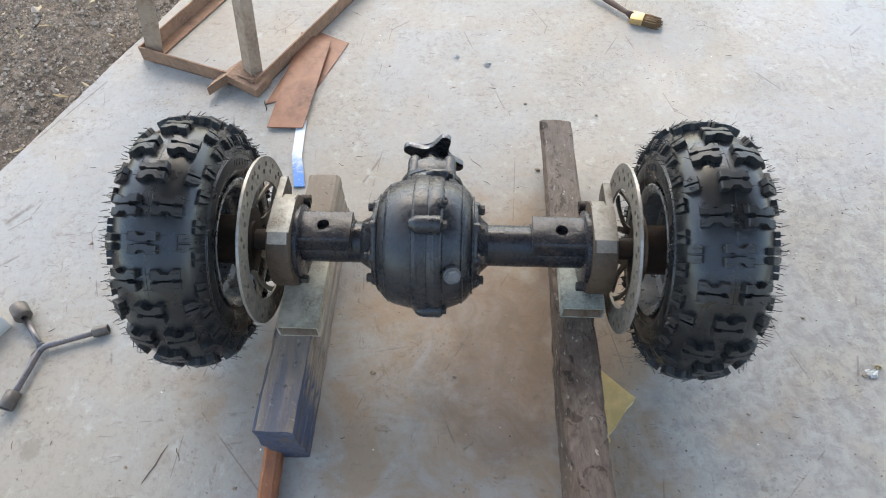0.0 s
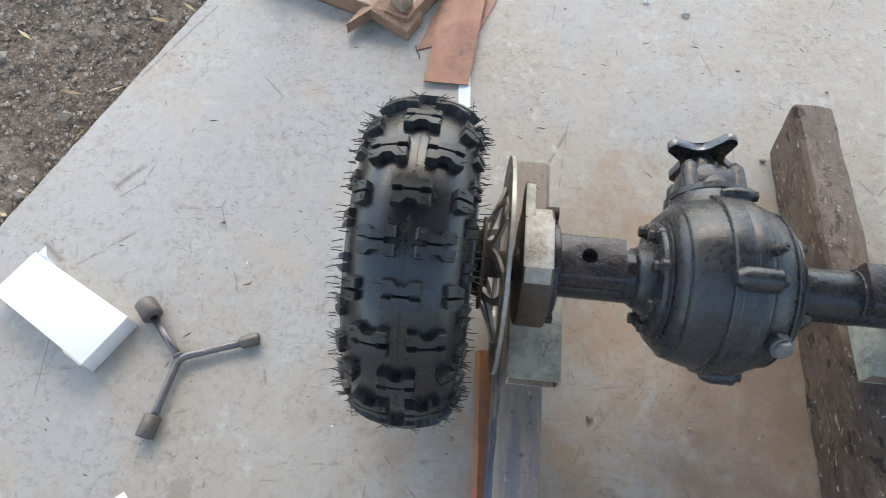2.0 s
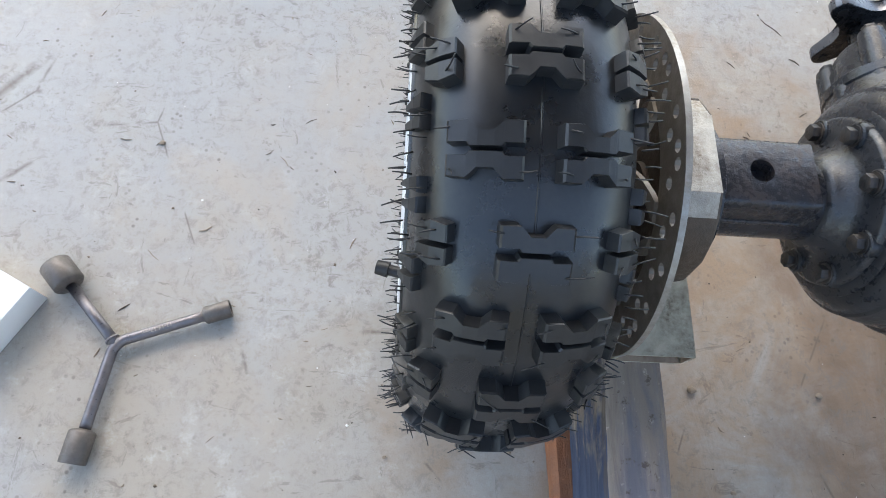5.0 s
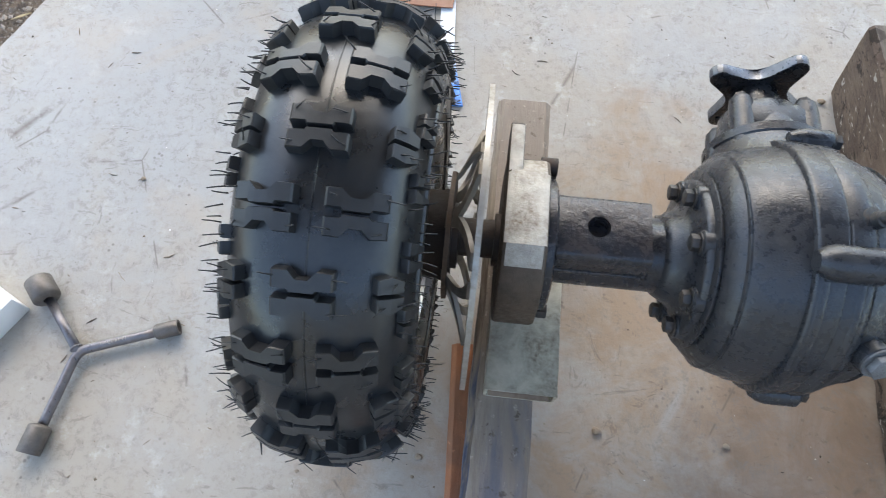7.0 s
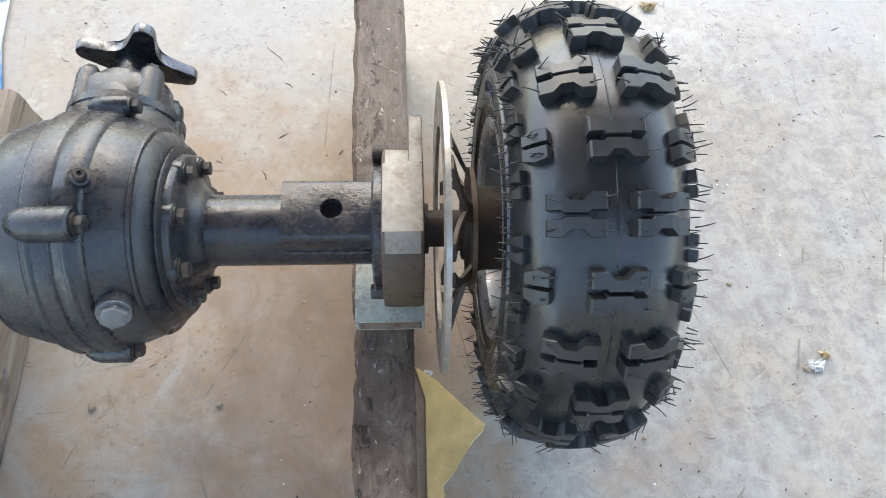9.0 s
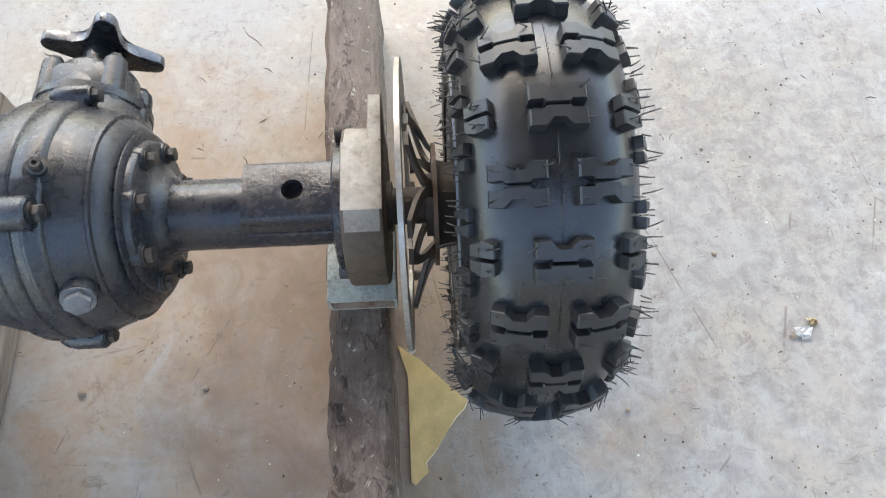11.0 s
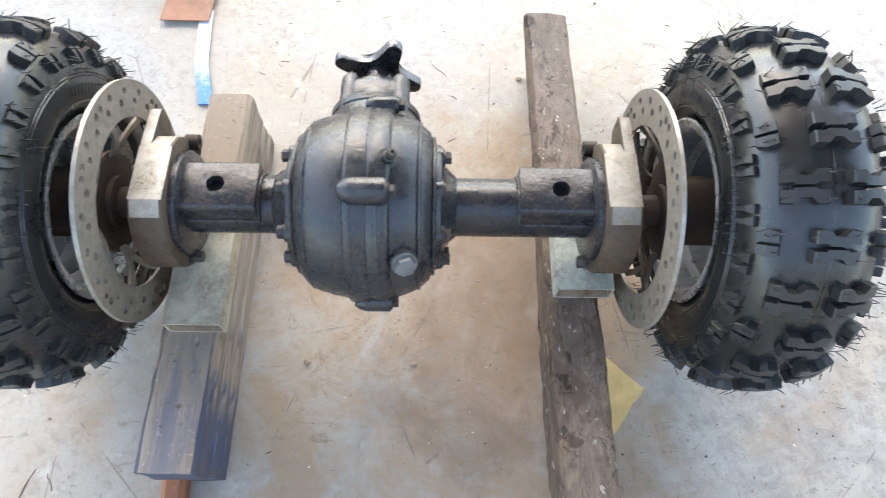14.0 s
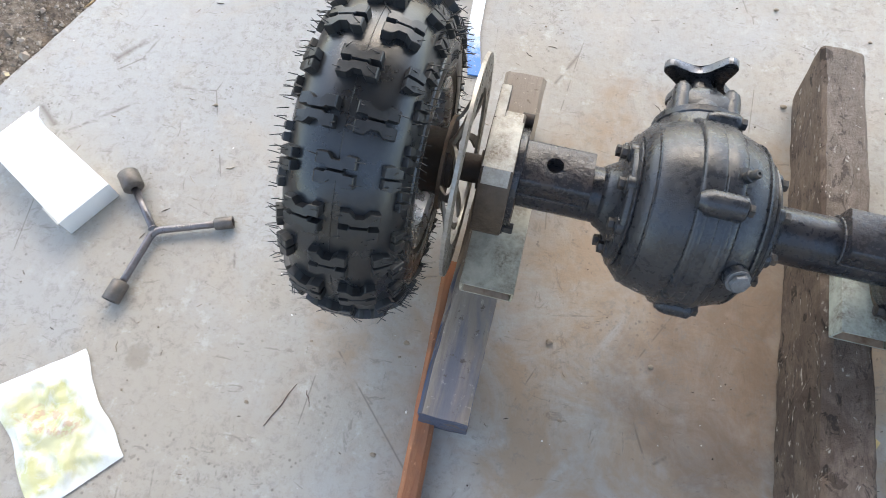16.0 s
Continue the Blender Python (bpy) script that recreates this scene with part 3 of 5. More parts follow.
def tread_mesh(name, polys, height):
    """Rubber blocks from outlines in metres along and round the tyre, chamfered at the top, in the wheel's own axes."""
    bm = bmesh.new()

    def at(s, c, h):
        x, r = on_tyre(s, h)
        a = c / 0.198
        return Vector((x, -r * math.sin(a), r * math.cos(a)))

    for cols in polys:
        poly = [(s, c0) for s, c0, c1 in cols] + [(s, c1) for s, c0, c1 in cols[::-1]]
        n, w = len(poly), len(cols)
        ms, mc = sum(p[0] for p in poly) / n, sum(p[1] for p in poly) / n
        rings = []
        for k, h in ((1.10, -0.004), (1.0, height - 0.0012), (0.93, height)):
            rings.append([bm.verts.new(at(ms + (s - ms) * k, mc + (c - mc) * k, h)) for s, c in poly])
        for a, b in zip(rings, rings[1:]):
            for i in range(n):
                bm.faces.new((a[i], a[(i + 1) % n], b[(i + 1) % n], b[i]))
        top = rings[-1]
        for i in range(w - 1):
            bm.faces.new((top[i], top[i + 1], top[n - 2 - i], top[n - 1 - i]))
    me = finish(bm, M_BLOCK, False)
    me.name = name
    return me


def mirrored(cols):
    return [cols, [(s, -c0, -c1) for s, c0, c1 in cols]]


def bars(mid, w, d=0.0118):
    """The two bars of a wide tread block, as columns across it: notched outside, with a waisted slot between them."""
    h, e, m, o = w / 2, 0.0031, 0.0011, 0.0029 + d
    half = [(0.22, m, o - 0.0052), (0.42, m, o - 0.001), (0.5, e, o + 0.0004), (1.0, e, o)]
    return mirrored([(mid - h * f, a, b) for f, a, b in half[::-1]] + [(mid + h * f, a, b) for f, a, b in half])


def lugs(mid, w, sg):
    return mirrored([(mid - sg * w / 2, 0.0014, 0.0115), (mid, 0.0014, 0.0135), (mid + sg * w / 2, 0.0014, 0.010)])


def edge_lugs(mid, w, sg):
    return mirrored([(mid - sg * w / 2, 0.0012, 0.0115), (mid, 0.0032, 0.0105), (mid + sg * (w / 2 + 0.002), 0.0045, 0.0085)])


BLOCKS = {"centre": tread_mesh("tread_block", bars(0, 0.037), 0.0108)}
for sg in (-1, 1):
    BLOCKS["pair", sg] = tread_mesh("tread_block", bars(sg * 0.0275, 0.036), 0.0108)
    BLOCKS["lug", sg] = tread_mesh("tread_block", lugs(sg * 0.0515, 0.017, sg), 0.0092)
    BLOCKS["edge", sg] = tread_mesh("tread_block", edge_lugs(sg * 0.0705, 0.014, sg), 0.0068)


def hairs(bm, centre, phase, rnd):
    """The thin rubber hairs that moulding leaves on a new tyre."""
    def hair(s, deg, h0, lean, length):
        x, r = on_tyre(s, h0)
        x2, r2 = on_tyre(s, h0 + 0.01)
        n = Vector((x2 - x, 0, r2 - r)).normalized()
        t = Vector((0, 1, 0))
        side = Vector((n.z, 0, -n.x))
        d = (n + lean[0] * t + lean[1] * side).normalized()
        bend = Vector((rnd.uniform(-1, 1), rnd.uniform(-1, 1), rnd.uniform(-1, 1))) * length * 0.18
        p0 = Vector((x, 0, r)) - d * 0.001
        rot = Matrix.Rotation(radians(deg), 4, "X")
        pts = [centre + rot @ (p0 + d * length * f + bend * f * f) for f in (0, 0.34, 0.67, 1.0)]
        rod(bm, pts, [0.0006, 0.00055, 0.0005, 0.0004], 4)

    for k in range(24):
        deg = phase + 15 * k
        if k % 2 == 0:
            spots = [(s, c, 0.0108) for s in (-0.0165, 0.0165) for c in (-0.011, 0.011)] + [(sg * s, c, 0.0092) for sg in (-1, 1) for s in (0.048, 0.055) for c in (-0.008, 0.008)]
        else:
            spots = [(sg * 0.0275 + s, c, 0.0108) for sg in (-1, 1) for s in (-0.015, 0.015) for c in (-0.011, 0.011)]
        for s, c, h in spots:
            if rnd.random() < 0.85:
                hair(s + rnd.uniform(-0.002, 0.002), deg + math.degrees(c / 0.2), h, (rnd.uniform(-0.5, 0.5), rnd.choice((-1, 1)) * rnd.uniform(0.8, 2.2)), rnd.uniform(0.008, 0.014))
        for sg in (-1, 1):
            for q in range(7):
                s = rnd.choice((0.060, 0.066, 0.070, 0.074, 0.078, 0.084))
                hair(sg * s, deg + 15 * q / 7 + rnd.uniform(-0.5, 0.5), 0.0065 if s < 0.08 else 0, (rnd.uniform(-0.3, 0.3), sg * rnd.uniform(0.0, 0.8)), rnd.uniform(0.008, 0.0135))
            if k % 2 == 0:
                hair(sg * rnd.uniform(0.095, 0.125), deg + rnd.uniform(-6, 6), 0, (rnd.uniform(-0.5, 0.5), rnd.uniform(-0.6, 0.6)), rnd.uniform(0.006, 0.013))


def wheel(cx, cy, cz, inward, phase, seed):
    """A tyre with its blocks and hairs on a pressed rim; inward is +1 or -1, towards the differential."""
    rnd = random.Random(seed)
    centre = Vector((cx, cy, cz))
    bm = bmesh.new()
    half = [(x, r) for i, (s, x, r) in enumerate(CARC) if i % 10 == 0 or i > 400]
    half = half[:41] + half[41::7] + [(0.0555, 0.1030)]
    prof = [(-x, r) for x, r in half[::-1]] + [(-0.0007, 0.19348), (-0.0003, 0.1940), (0.0003, 0.1940), (0.0007, 0.19348)] + half[1:]
    lathe(bm, [(-0.050, 0.096)] + prof + [(0.050, 0.096)], centre, (1, 0, 0), 128)
    tyre = part("tyre", bm, M_TYRE, axle, "new black knobbly off-road tyre with moulding hairs", 40)
    # raised mould rings on the sidewalls
    bm = bmesh.new()
    for sg in (-1, 1):
        for s in (0.088, 0.0915, 0.118):
            x, r = on_tyre(sg * s, 0.0)
            x2, r2 = on_tyre(sg * (s + 0.0016), 0.0)
            xm, rm = on_tyre(sg * (s + 0.0008), 0.0010)
            lathe(bm, [(x, r), (xm, rm), (x2, r2)], centre, (1, 0, 0), 128)
        for run, (a0, cnt) in enumerate(((20, 9), (75, 6), (150, 8), (215, 7), (300, 9))):
            for j in range(cnt):
                deg = a0 + j * 3.2
                for s0, s1 in ((0.100, 0.110),):
                    pts = []
                    for f in (0, 1):
                        x, r = on_tyre(sg * (s0 + f * (s1 - s0)), 0.0002)
                        pts.append(centre + Matrix.Rotation(radians(deg + f * 0.8), 4, "X") @ Vector((x, 0, r)))
                    rod(bm, pts, 0.0005, 4)
    part("sidewall_moulding", bm, M_TYRE, tyre, "raised rings and bars moulded on the sidewall")
    bm = bmesh.new()
    hairs(bm, centre, phase, rnd)
    tagged(part("vent_hair", bm, M_HAIR, tyre, "fine black rubber hairs left by moulding", True), kind="stuff")
    base = Matrix.Translation(centre - ROOT[axle])
    for k in range(24):
        row = [("centre", phase + 15 * k), (("lug", -1), phase + 15 * k), (("lug", 1), phase + 15 * k)] if k % 2 == 0 else [(("pair", -1), phase + 15 * k), (("pair", 1), phase + 15 * k)]
        row += [(("edge", -1), phase + 15 * k + 7.5), (("edge", 1), phase + 15 * k + 7.5)]
        for key, deg in row:
            ob = new("tread_block", BLOCKS[key])
            ob.parent = tyre
            ob.matrix_basis = base @ Matrix.Rotation(radians(deg), 4, "X")
    # rim: deep barrel with rolled lips; its disc stands towards the outer side
    w = -inward
    bm = bmesh.new()
    prof = [(-0.0515, 0.0955), (-0.0545, 0.1015), (-0.0535, 0.1040), (-0.0515, 0.1035), (-0.0505, 0.1000), (-0.047, 0.0965), (-0.046, 0.0935),
            (-0.030, 0.092), (-0.026, 0.083), (0.020, 0.083), (0.026, 0.092), (0.046, 0.0935), (0.047, 0.0965), (0.0505, 0.1000), (0.0515, 0.1035), (0.0535, 0.1040), (0.0545, 0.1015),
            (0.0515, 0.0955), (0.047, 0.0905), (0.028, 0.0885), (0.022, 0.0800), (0.016, 0.078), (0.010, 0.060), (0.006, 0.045), (0.006, 0.0), (0.002, 0.0), (0.002, 0.046), (0.006, 0.062), (0.010, 0.0775),
            (-0.024, 0.0795), (-0.030, 0.0885), (-0.047, 0.0905), (-0.0515, 0.0955)]
    prof = [(a - 0.0105 if a < -0.04 else a + 0.006 if a > 0.04 else a, r + (0.002 if r > 0.098 else 0)) for a, r in prof]
    lathe(bm, [(w * a, r) for a, r in prof], centre, (1, 0, 0), 96)
    rim = part("rim", bm, M_RIM, axle, "grey painted pressed steel wheel rim")
    bm = bmesh.new()
    lathe(bm, [(w * (a if inward < 0 else a - 0.008), r) for a, r in ((0.0600, 0.0935), (0.0730, 0.0985), (0.0762, 0.1035), (0.0750, 0.1060), (0.0700, 0.1062), (0.0600, 0.1045))], centre, (1, 0, 0), 96)
    part("outer_lip", bm, M_RIMOUT, rim, "bright silver outer rim lip")
    for k in range(4):
        bm = bmesh.new()
        p = centre + Matrix.Rotation(radians(45 + 90 * k), 4, "X") @ Vector((w * 0.006, 0, 0.032))
        hexhead(bm, p, (w, 0, 0), 0.014, 0.011)
        part("wheel_nut", bm, M_BOLT, rim)
    bm = bmesh.new()
    d = Matrix.Rotation(radians(72), 4, "X") @ Vector((0, 0, 1))
    p = centre + d * 0.092 + Vector((w * 0.060, 0, 0))
    q = p + Vector((w * 0.016, 0, 0)) - d * 0.004
    rod(bm, [p, p.lerp(q, 0.5), q], [0.005, 0.0042, 0.004], 12)
    rod(bm, [q, q + (q - p).normalized() * 0.009], [0.0058, 0.0052], 14)
    part("valve_stem", bm, M_HAIR, rim, "ribbed black valve cap")


wheel(-0.395, -0.006, AX - 0.001, 1, 6.2, 1)
wheel(0.396, 0.0, AX, -1, 6.8, 2)


# differential housing
def housing():
    bm = bmesh.new()
    prof = [(-0.074, 0.0), (-0.074, 0.079), (-0.072, 0.0855), (-0.066, 0.0925), (-0.054, 0.0995), (-0.038, 0.1045), (-0.022, 0.1075), (-0.012, 0.1085),
            (0.004, 0.1085), (0.020, 0.1075), (0.036, 0.1045), (0.050, 0.0990), (0.061, 0.0920), (0.068, 0.0855), (0.070, 0.079), (0.070, 0.0)]
    dent = lambda a, t: 0.0007 * noise.noise(Vector((a * 60, math.cos(t) * 6, math.sin(t) * 6)))
    lathe(bm, [(a, r * 0.985) for a, r in prof], (DX, 0, AX), (1, 0, 0), 96, wobble=dent)
    return part("differential_housing", bm, M_CAST, axle, "rounded cast differential housing in dark grey paint", 50)


case = housing()


def band():
    """The raised joint flange round the case, with its broad rib over the top."""
    bm = bmesh.new()
    lathe(bm, [(-0.0205, 0.100), (-0.0195, 0.1090), (-0.0180, 0.1108), (-0.0155, 0.1115), (0.002, 0.1115), (0.0035, 0.1112), (0.0042, 0.1100), (0.0055, 0.1100), (0.0065, 0.1110),
               (0.020, 0.1102), (0.024, 0.1090), (0.027, 0.1068), (0.029, 0.100)], (DX, 0, AX), (1, 0, 0), 96, wobble=lambda a, t: 0.0006 * noise.noise(Vector((a * 60, math.cos(t) * 7, math.sin(t) * 7))))
    part("joint_flange", bm, M_CAST, case, "", 50)
    bm = bmesh.new()
    for deg0, deg1, x0, x1, h in ((24, 106, -0.017, -0.008, 0.1124), (24, 106, 0.011, 0.019, 0.1116)):
        rings = []
        for i in range(29):
            deg = deg0 + (deg1 - deg0) * i / 28
            rings.append([bm.verts.new(around(DX + x, r, deg)) for x, r in ((x0 - 0.003, 0.100), (x0, h - 0.002), (x0 + 0.003, h), (x1 - 0.002, h), (x1 + 0.002, h - 0.003), (x1 + 0.004, 0.100))])
        for a, b in zip(rings, rings[1:]):
            for k in range(5):
                bm.faces.new((a[k], a[k + 1], b[k + 1], b[k]))
        bm.faces.new(rings[0]), bm.faces.new(rings[-1])
    part("rib", bm, M_CAST, case, "", 50)
    for x, r in ((0.0560, 0.0965), (-0.0610, 0.0962)):
        bm = bmesh.new()
        lathe(bm, [(x - 0.002, 0.085), (x - 0.001, r - 0.0012), (x, r), (x + 0.0025, r - 0.0012), (x + 0.004, 0.085)], (DX, 0, AX), (1, 0, 0), 96)
        part("casting_ring", bm, M_CAST, case)



band()


def bosses():
    """Bolt bosses across the joint flange, with their bolts."""
    for deg, x0, x1, r, rad, head in ((21, -0.022, 0.026, 0.1140, 0.0138, 1), (108, -0.015, 0.026, 0.109, 0.0120, 1), (-58, -0.006, 0.030, 0.114, 0.010, 1), (205, -0.020, 0.030, 0.115, 0.011, 1), (270, -0.020, 0.030, 0.115, 0.011, 1)):
        bm = bmesh.new()
        c = around(DX, r, deg)
        lathe(bm, [(x0, 0), (x0, rad * 0.55), (x0 + 0.006, rad * 0.85), (x0 + 0.013, rad), (x1 - 0.002, rad), (x1, rad * 0.86), (x1, 0)], c, (1, 0, 0), 28)
        inn = around(DX, r - 0.028, deg)
        u = (c - inn).normalized()
        v = Vector((0, u.z, -u.y))
        vs = [bm.verts.new(p + s * v * rad + Vector((x, 0, 0))) for x in (x0 + 0.008, x1 - 0.003) for p in (inn, c) for s in (-1.25 if p is inn else -1, 1.25 if p is inn else 1)]
        for f in ((0, 1, 3, 2), (4, 6, 7, 5), (0, 2, 6, 4), (1, 5, 7, 3), (2, 3, 7, 6), (0, 4, 5, 1)):
            bm.faces.new([vs[i] for i in f])
        part("bolt_boss", bm, M_CAST, case)
        if head:
            bm = bmesh.new()
            hexhead(bm, c + Vector((x1, 0, 0)), (1, 0, 0), 0.0125, 0.008)
            part("bolt", bm, M_BOLT, case)


bosses()


def plug_and_nipple():
    bm = bmesh.new()
    p = Vector((0.019, -0.092, 0.300))
    out = Vector((0.25, -0.86, 0.52)).normalized()
    lathe(bm, [(-0.02, 0), (-0.02, 0.0155), (0.004, 0.0140), (0.005, 0.0130), (0.005, 0)], p, out, 32)
    part("plug_boss", bm, M_CAST, case)
    bm = bmesh.new()
    hexhead(bm, p + out * 0.005, out, 0.0190, 0.008)
    part("filler_plug", bm, M_PLUG, case, "zinc hexagon filler plug")
    bm = bmesh.new()
    q = Vector((0.002, -0.004, 0.3545))
    up = Vector((0.35, -0.12, 0.93)).normalized()
    lathe(bm, [(-0.014, 0), (-0.014, 0.0130), (0.000, 0.0110), (0.0005, 0)], q, up, 24)
    lathe(bm, [(0.000, 0), (0.000, 0.0066), (0.006, 0.0066), (0.007, 0.0050), (0.014, 0.0052), (0.0165, 0.004), (0.0165, 0.0018), (0.013, 0.0016), (0.013, 0)], q, up, 16)
    part("breather_nipple", bm, M_BOLT, case)


plug_and_nipple()


def pinion():
    """The neck towards the far side, its collar with two bolt ears, and the four-armed drive flange."""
    o = (DX, 0, AX)
    bm = bmesh.new()
    lathe(bm, [(0.055, 0.080), (0.075, 0.070), (0.090, 0.061), (0.102, 0.0555), (0.110, 0.0535)], o, (0, 1, 0), 56)
    lathe(bm, [(0.110, 0.0), (0.110, 0.0530), (0.112, 0.0545), (0.120, 0.0545), (0.122, 0.0525), (0.1225, 0.044), (0.140, 0.040), (0.156, 0.038), (0.160, 0.035), (0.160, 0.0)], o, (0, 1, 0), 56)
    box(bm, (DX - 0.037, 0.112, AX - 0.037), (DX + 0.037, 0.155, AX + 0.040), 0.010)
    part("pinion_housing", bm, M_CAST, case)
    for k in range(4):
        a = radians(45 + 90 * k)
        c = Vector((DX + 0.0420 * math.cos(a), 0.0, AX + 0.0420 * math.sin(a)))
        bm = bmesh.new()
        lathe(bm, [(0.100, 0), (0.100, 0.0125), (0.150, 0.0115), (0.157, 0.0105), (0.158, 0.0)], c, (0, 1, 0), 22)
        part("bolt_ear", bm, M_CAST, case)
        bm = bmesh.new()
        hexhead(bm, c + Vector((0, 0.158, 0)), (0, 1, 0), 0.0115, 0.006)
        part("bolt", bm, M_BOLT, case)
    for sx in (-1, 1):
        bm = bmesh.new()
        c = Vector((DX + sx * 0.0465, 0.103, AX + 0.006))
        lathe(bm, [(-0.018, 0), (-0.018, 0.010), (0.010, 0.0095), (0.012, 0.008), (0.012, 0)], c, (0, 1, 0), 20)
        hexhead(bm, c + Vector((0, 0.012, 0)), (0, 1, 0), 0.0115, 0.006, False)
        part("bolt_ear", bm, M_CAST, case)
    bm = bmesh.new()
    lathe(bm, [(0.158, 0.024), (0.166, 0.024), (0.167, 0.0215), (0.187, 0.0205), (0.190, 0.027), (0.190, 0.0)], o, (0, 1, 0), 40)
    part("pinion_sleeve", bm, M_FLANGE, case)
    pts = []
    for k in range(4):
        mid = radians(-26 + 90 * k)
        for j in range(-3, 4):                                    # rounded end of the arm
            t = j / 3 * radians(82)
            pts.append((0.0475 * math.cos(mid) + 0.0105 * math.cos(mid + t), 0.0475 * math.sin(mid) + 0.0105 * math.sin(mid + t)))
        for j in range(1, 8):                                     # hollow between two arms
            f = j / 8
            ang = mid + radians(12.5 + 65 * f)
            r = 0.0268 + 0.0185 * abs(2 * f - 1) ** 2.1
            pts.append((r * math.cos(ang), r * math.sin(ang)))
    bm = bmesh.new()
    prism(bm, pts, 0.187, 0.199, lambda a, b, h: Vector((DX + a, h, AX + b)), 0.0012)
    star = part("drive_flange", bm, [M_FLANGE, M_STAREDGE], case, "glossy black four-armed drive flange with bright turned edges", 25)
    for p in star.data.polygons:
        if abs(p.normal.y) < 0.3:
            p.material_index = 1
    # solid black discs on the arms stand in for the dark of bolt holes
    for k in range(4):
        a = radians(-26 + 90 * k)
        bm = bmesh.new()
        c = Vector((DX + 0.0475 * math.cos(a), 0.1858, AX + 0.0475 * math.sin(a)))
        lathe(bm, [(0, 0.0), (0, 0.0042), (0.0012, 0.0042), (0.0012, 0.0)], c, (0, 1, 0), 16)
        part("bolt_hole", bm, M_HAIR, case)


pinion()


def side(sg):
    """Cover, bearing cone, tube, drilled sleeve, caliper bracket, disc and hub on one side."""
    f0 = DX + (-0.074 if sg < 0 else 0.070)
    bm = bmesh.new()
    lathe(bm, [(0, 0), (0, 0.0785), (sg * 0.002, 0.080), (sg * 0.003, 0.080), (sg * 0.004, 0.0785), (sg * 0.0045, 0.0715), (sg * 0.009, 0.0705), (sg * 0.0105, 0.068), (sg * 0.011, 0.054), (sg * 0.016, 0.045), (sg * (0.026 if sg < 0 else 0.022), 0.039), (sg * (0.031 if sg < 0 else 0.026), 0.036), (sg * 0.041, 0.0)], (f0, 0, AX), (1, 0, 0), 64)
    cover = part("side_cover", bm, M_CAST, axle, "bolted dark grey bearing cover", 50)
    for k in range(8):
        bm = bmesh.new()
        a = 12 + 45 * k
        lathe(bm, [(0.003 * sg, 0.0), (0.003 * sg, 0.0118), (0.0118 * sg, 0.0108), (0.0128 * sg, 0.0095), (0.0128 * sg, 0.0)], around(f0, 0.0615, a), (1, 0, 0), 20)
        part("bolt_pad", bm, M_CAST, cover)
        bm = bmesh.new()
        hexhead(bm, around(f0 + sg * 0.0125, 0.0610, a), (sg, 0, 0), 0.0125, 0.0085)
        part("bolt", bm, M_BOLT, cover)
    bm = bmesh.new()
    x0, x1 = f0 + sg * 0.02, sg * 0.236
    rod(bm, [(x0, 0, AX), (x1, 0, AX)], 0.0335, 48)
    part("axle_tube", bm, M_TUBE, axle, "glossy black axle tube")
    # drilled saddle over the tube
    a, b = sg * 0.1435, sg * 0.2325
    lo, hi = min(a, b), max(a, b)
    bm = bmesh.new()
    arc = [(0.0290, 0.004), (0.0300, 0.020), (0.0298, 0.037), (0.0285, 0.0432), (0.0250, 0.0456)]
    outline = arc + [(-y, z) for y, z in arc[::-1]] + [(-0.024, 0.002), (0.024, 0.002)]
    n = len(outline)
    ra = [bm.verts.new((lo, y, AX + z)) for y, z in outline]
    rb = [bm.verts.new((hi, y, AX + z)) for y, z in outline]
    for i in range(n):
        if i != len(arc) - 1:                                     # the drilled top is laid below
            bm.faces.new((ra[i], ra[(i + 1) % n], rb[(i + 1) % n], rb[i]))
    bm.faces.new(ra), bm.faces.new(rb)
    i = len(arc) - 1
    cx, hr, zt = sg * 0.1880, 0.0098, AX + 0.0458
    hole = [bm.verts.new((cx + hr * math.cos(k * math.tau / 24), hr * math.sin(k * math.tau / 24), zt)) for k in range(24)]
    deep = [bm.verts.new((v.co.x, v.co.y, AX + 0.012)) for v in hole]
    corners = [rb[i], rb[i + 1], ra[i + 1], ra[i]]                 # +x+y, +x-y, -x-y, -x+y
    if rb[i].co.y < 0:
        corners = [rb[i + 1], rb[i], ra[i], ra[i + 1]]
    quad = {0: corners[0], 1: corners[3], 2: corners[2], 3: corners[1]}
    for k in range(24):
        q = k // 6
        bm.faces.new((hole[k], hole[(k + 1) % 24], quad[q]))
        bm.faces.new((hole[k], hole[(k + 1) % 24], deep[(k + 1) % 24], deep[k]))
    for q in range(4):
        bm.faces.new((hole[(6 * q + 6) % 24], quad[q], quad[(q + 1) % 4]))
    bm.faces.new(deep)
    part("drilled_sleeve", bm, M_SLEEVE, axle, "scuffed bare steel sleeve with a round hole in the top", 50)
    bm = bmesh.new()
    pts = [Vector((a + sg * 0.0005, -0.0342 * math.sin(radians(d)), AX + 0.0342 * math.cos(radians(d)))) for d in range(-62, 63, 4)]
    rod(bm, pts, [0.0022 + 0.0012 * random.random() for _ in pts], 8)
    part("weld_bead", bm, M_SLEEVE, axle, "lumpy weld bead", True)
    bm = bmesh.new()
    pts = [Vector((lo + (hi - lo) * k / 40, -0.0300, AX + 0.0155 + 0.002 * random.random())) for k in range(41)]
    rod(bm, pts, [0.0014 + 0.0014 * random.random() for _ in pts], 8)
    part("weld_bead", bm, M_SLEEVE, axle, "lumpy weld bead", True)
    # caliper bracket
    fx = sg * 0.2325
    bm = bmesh.new()
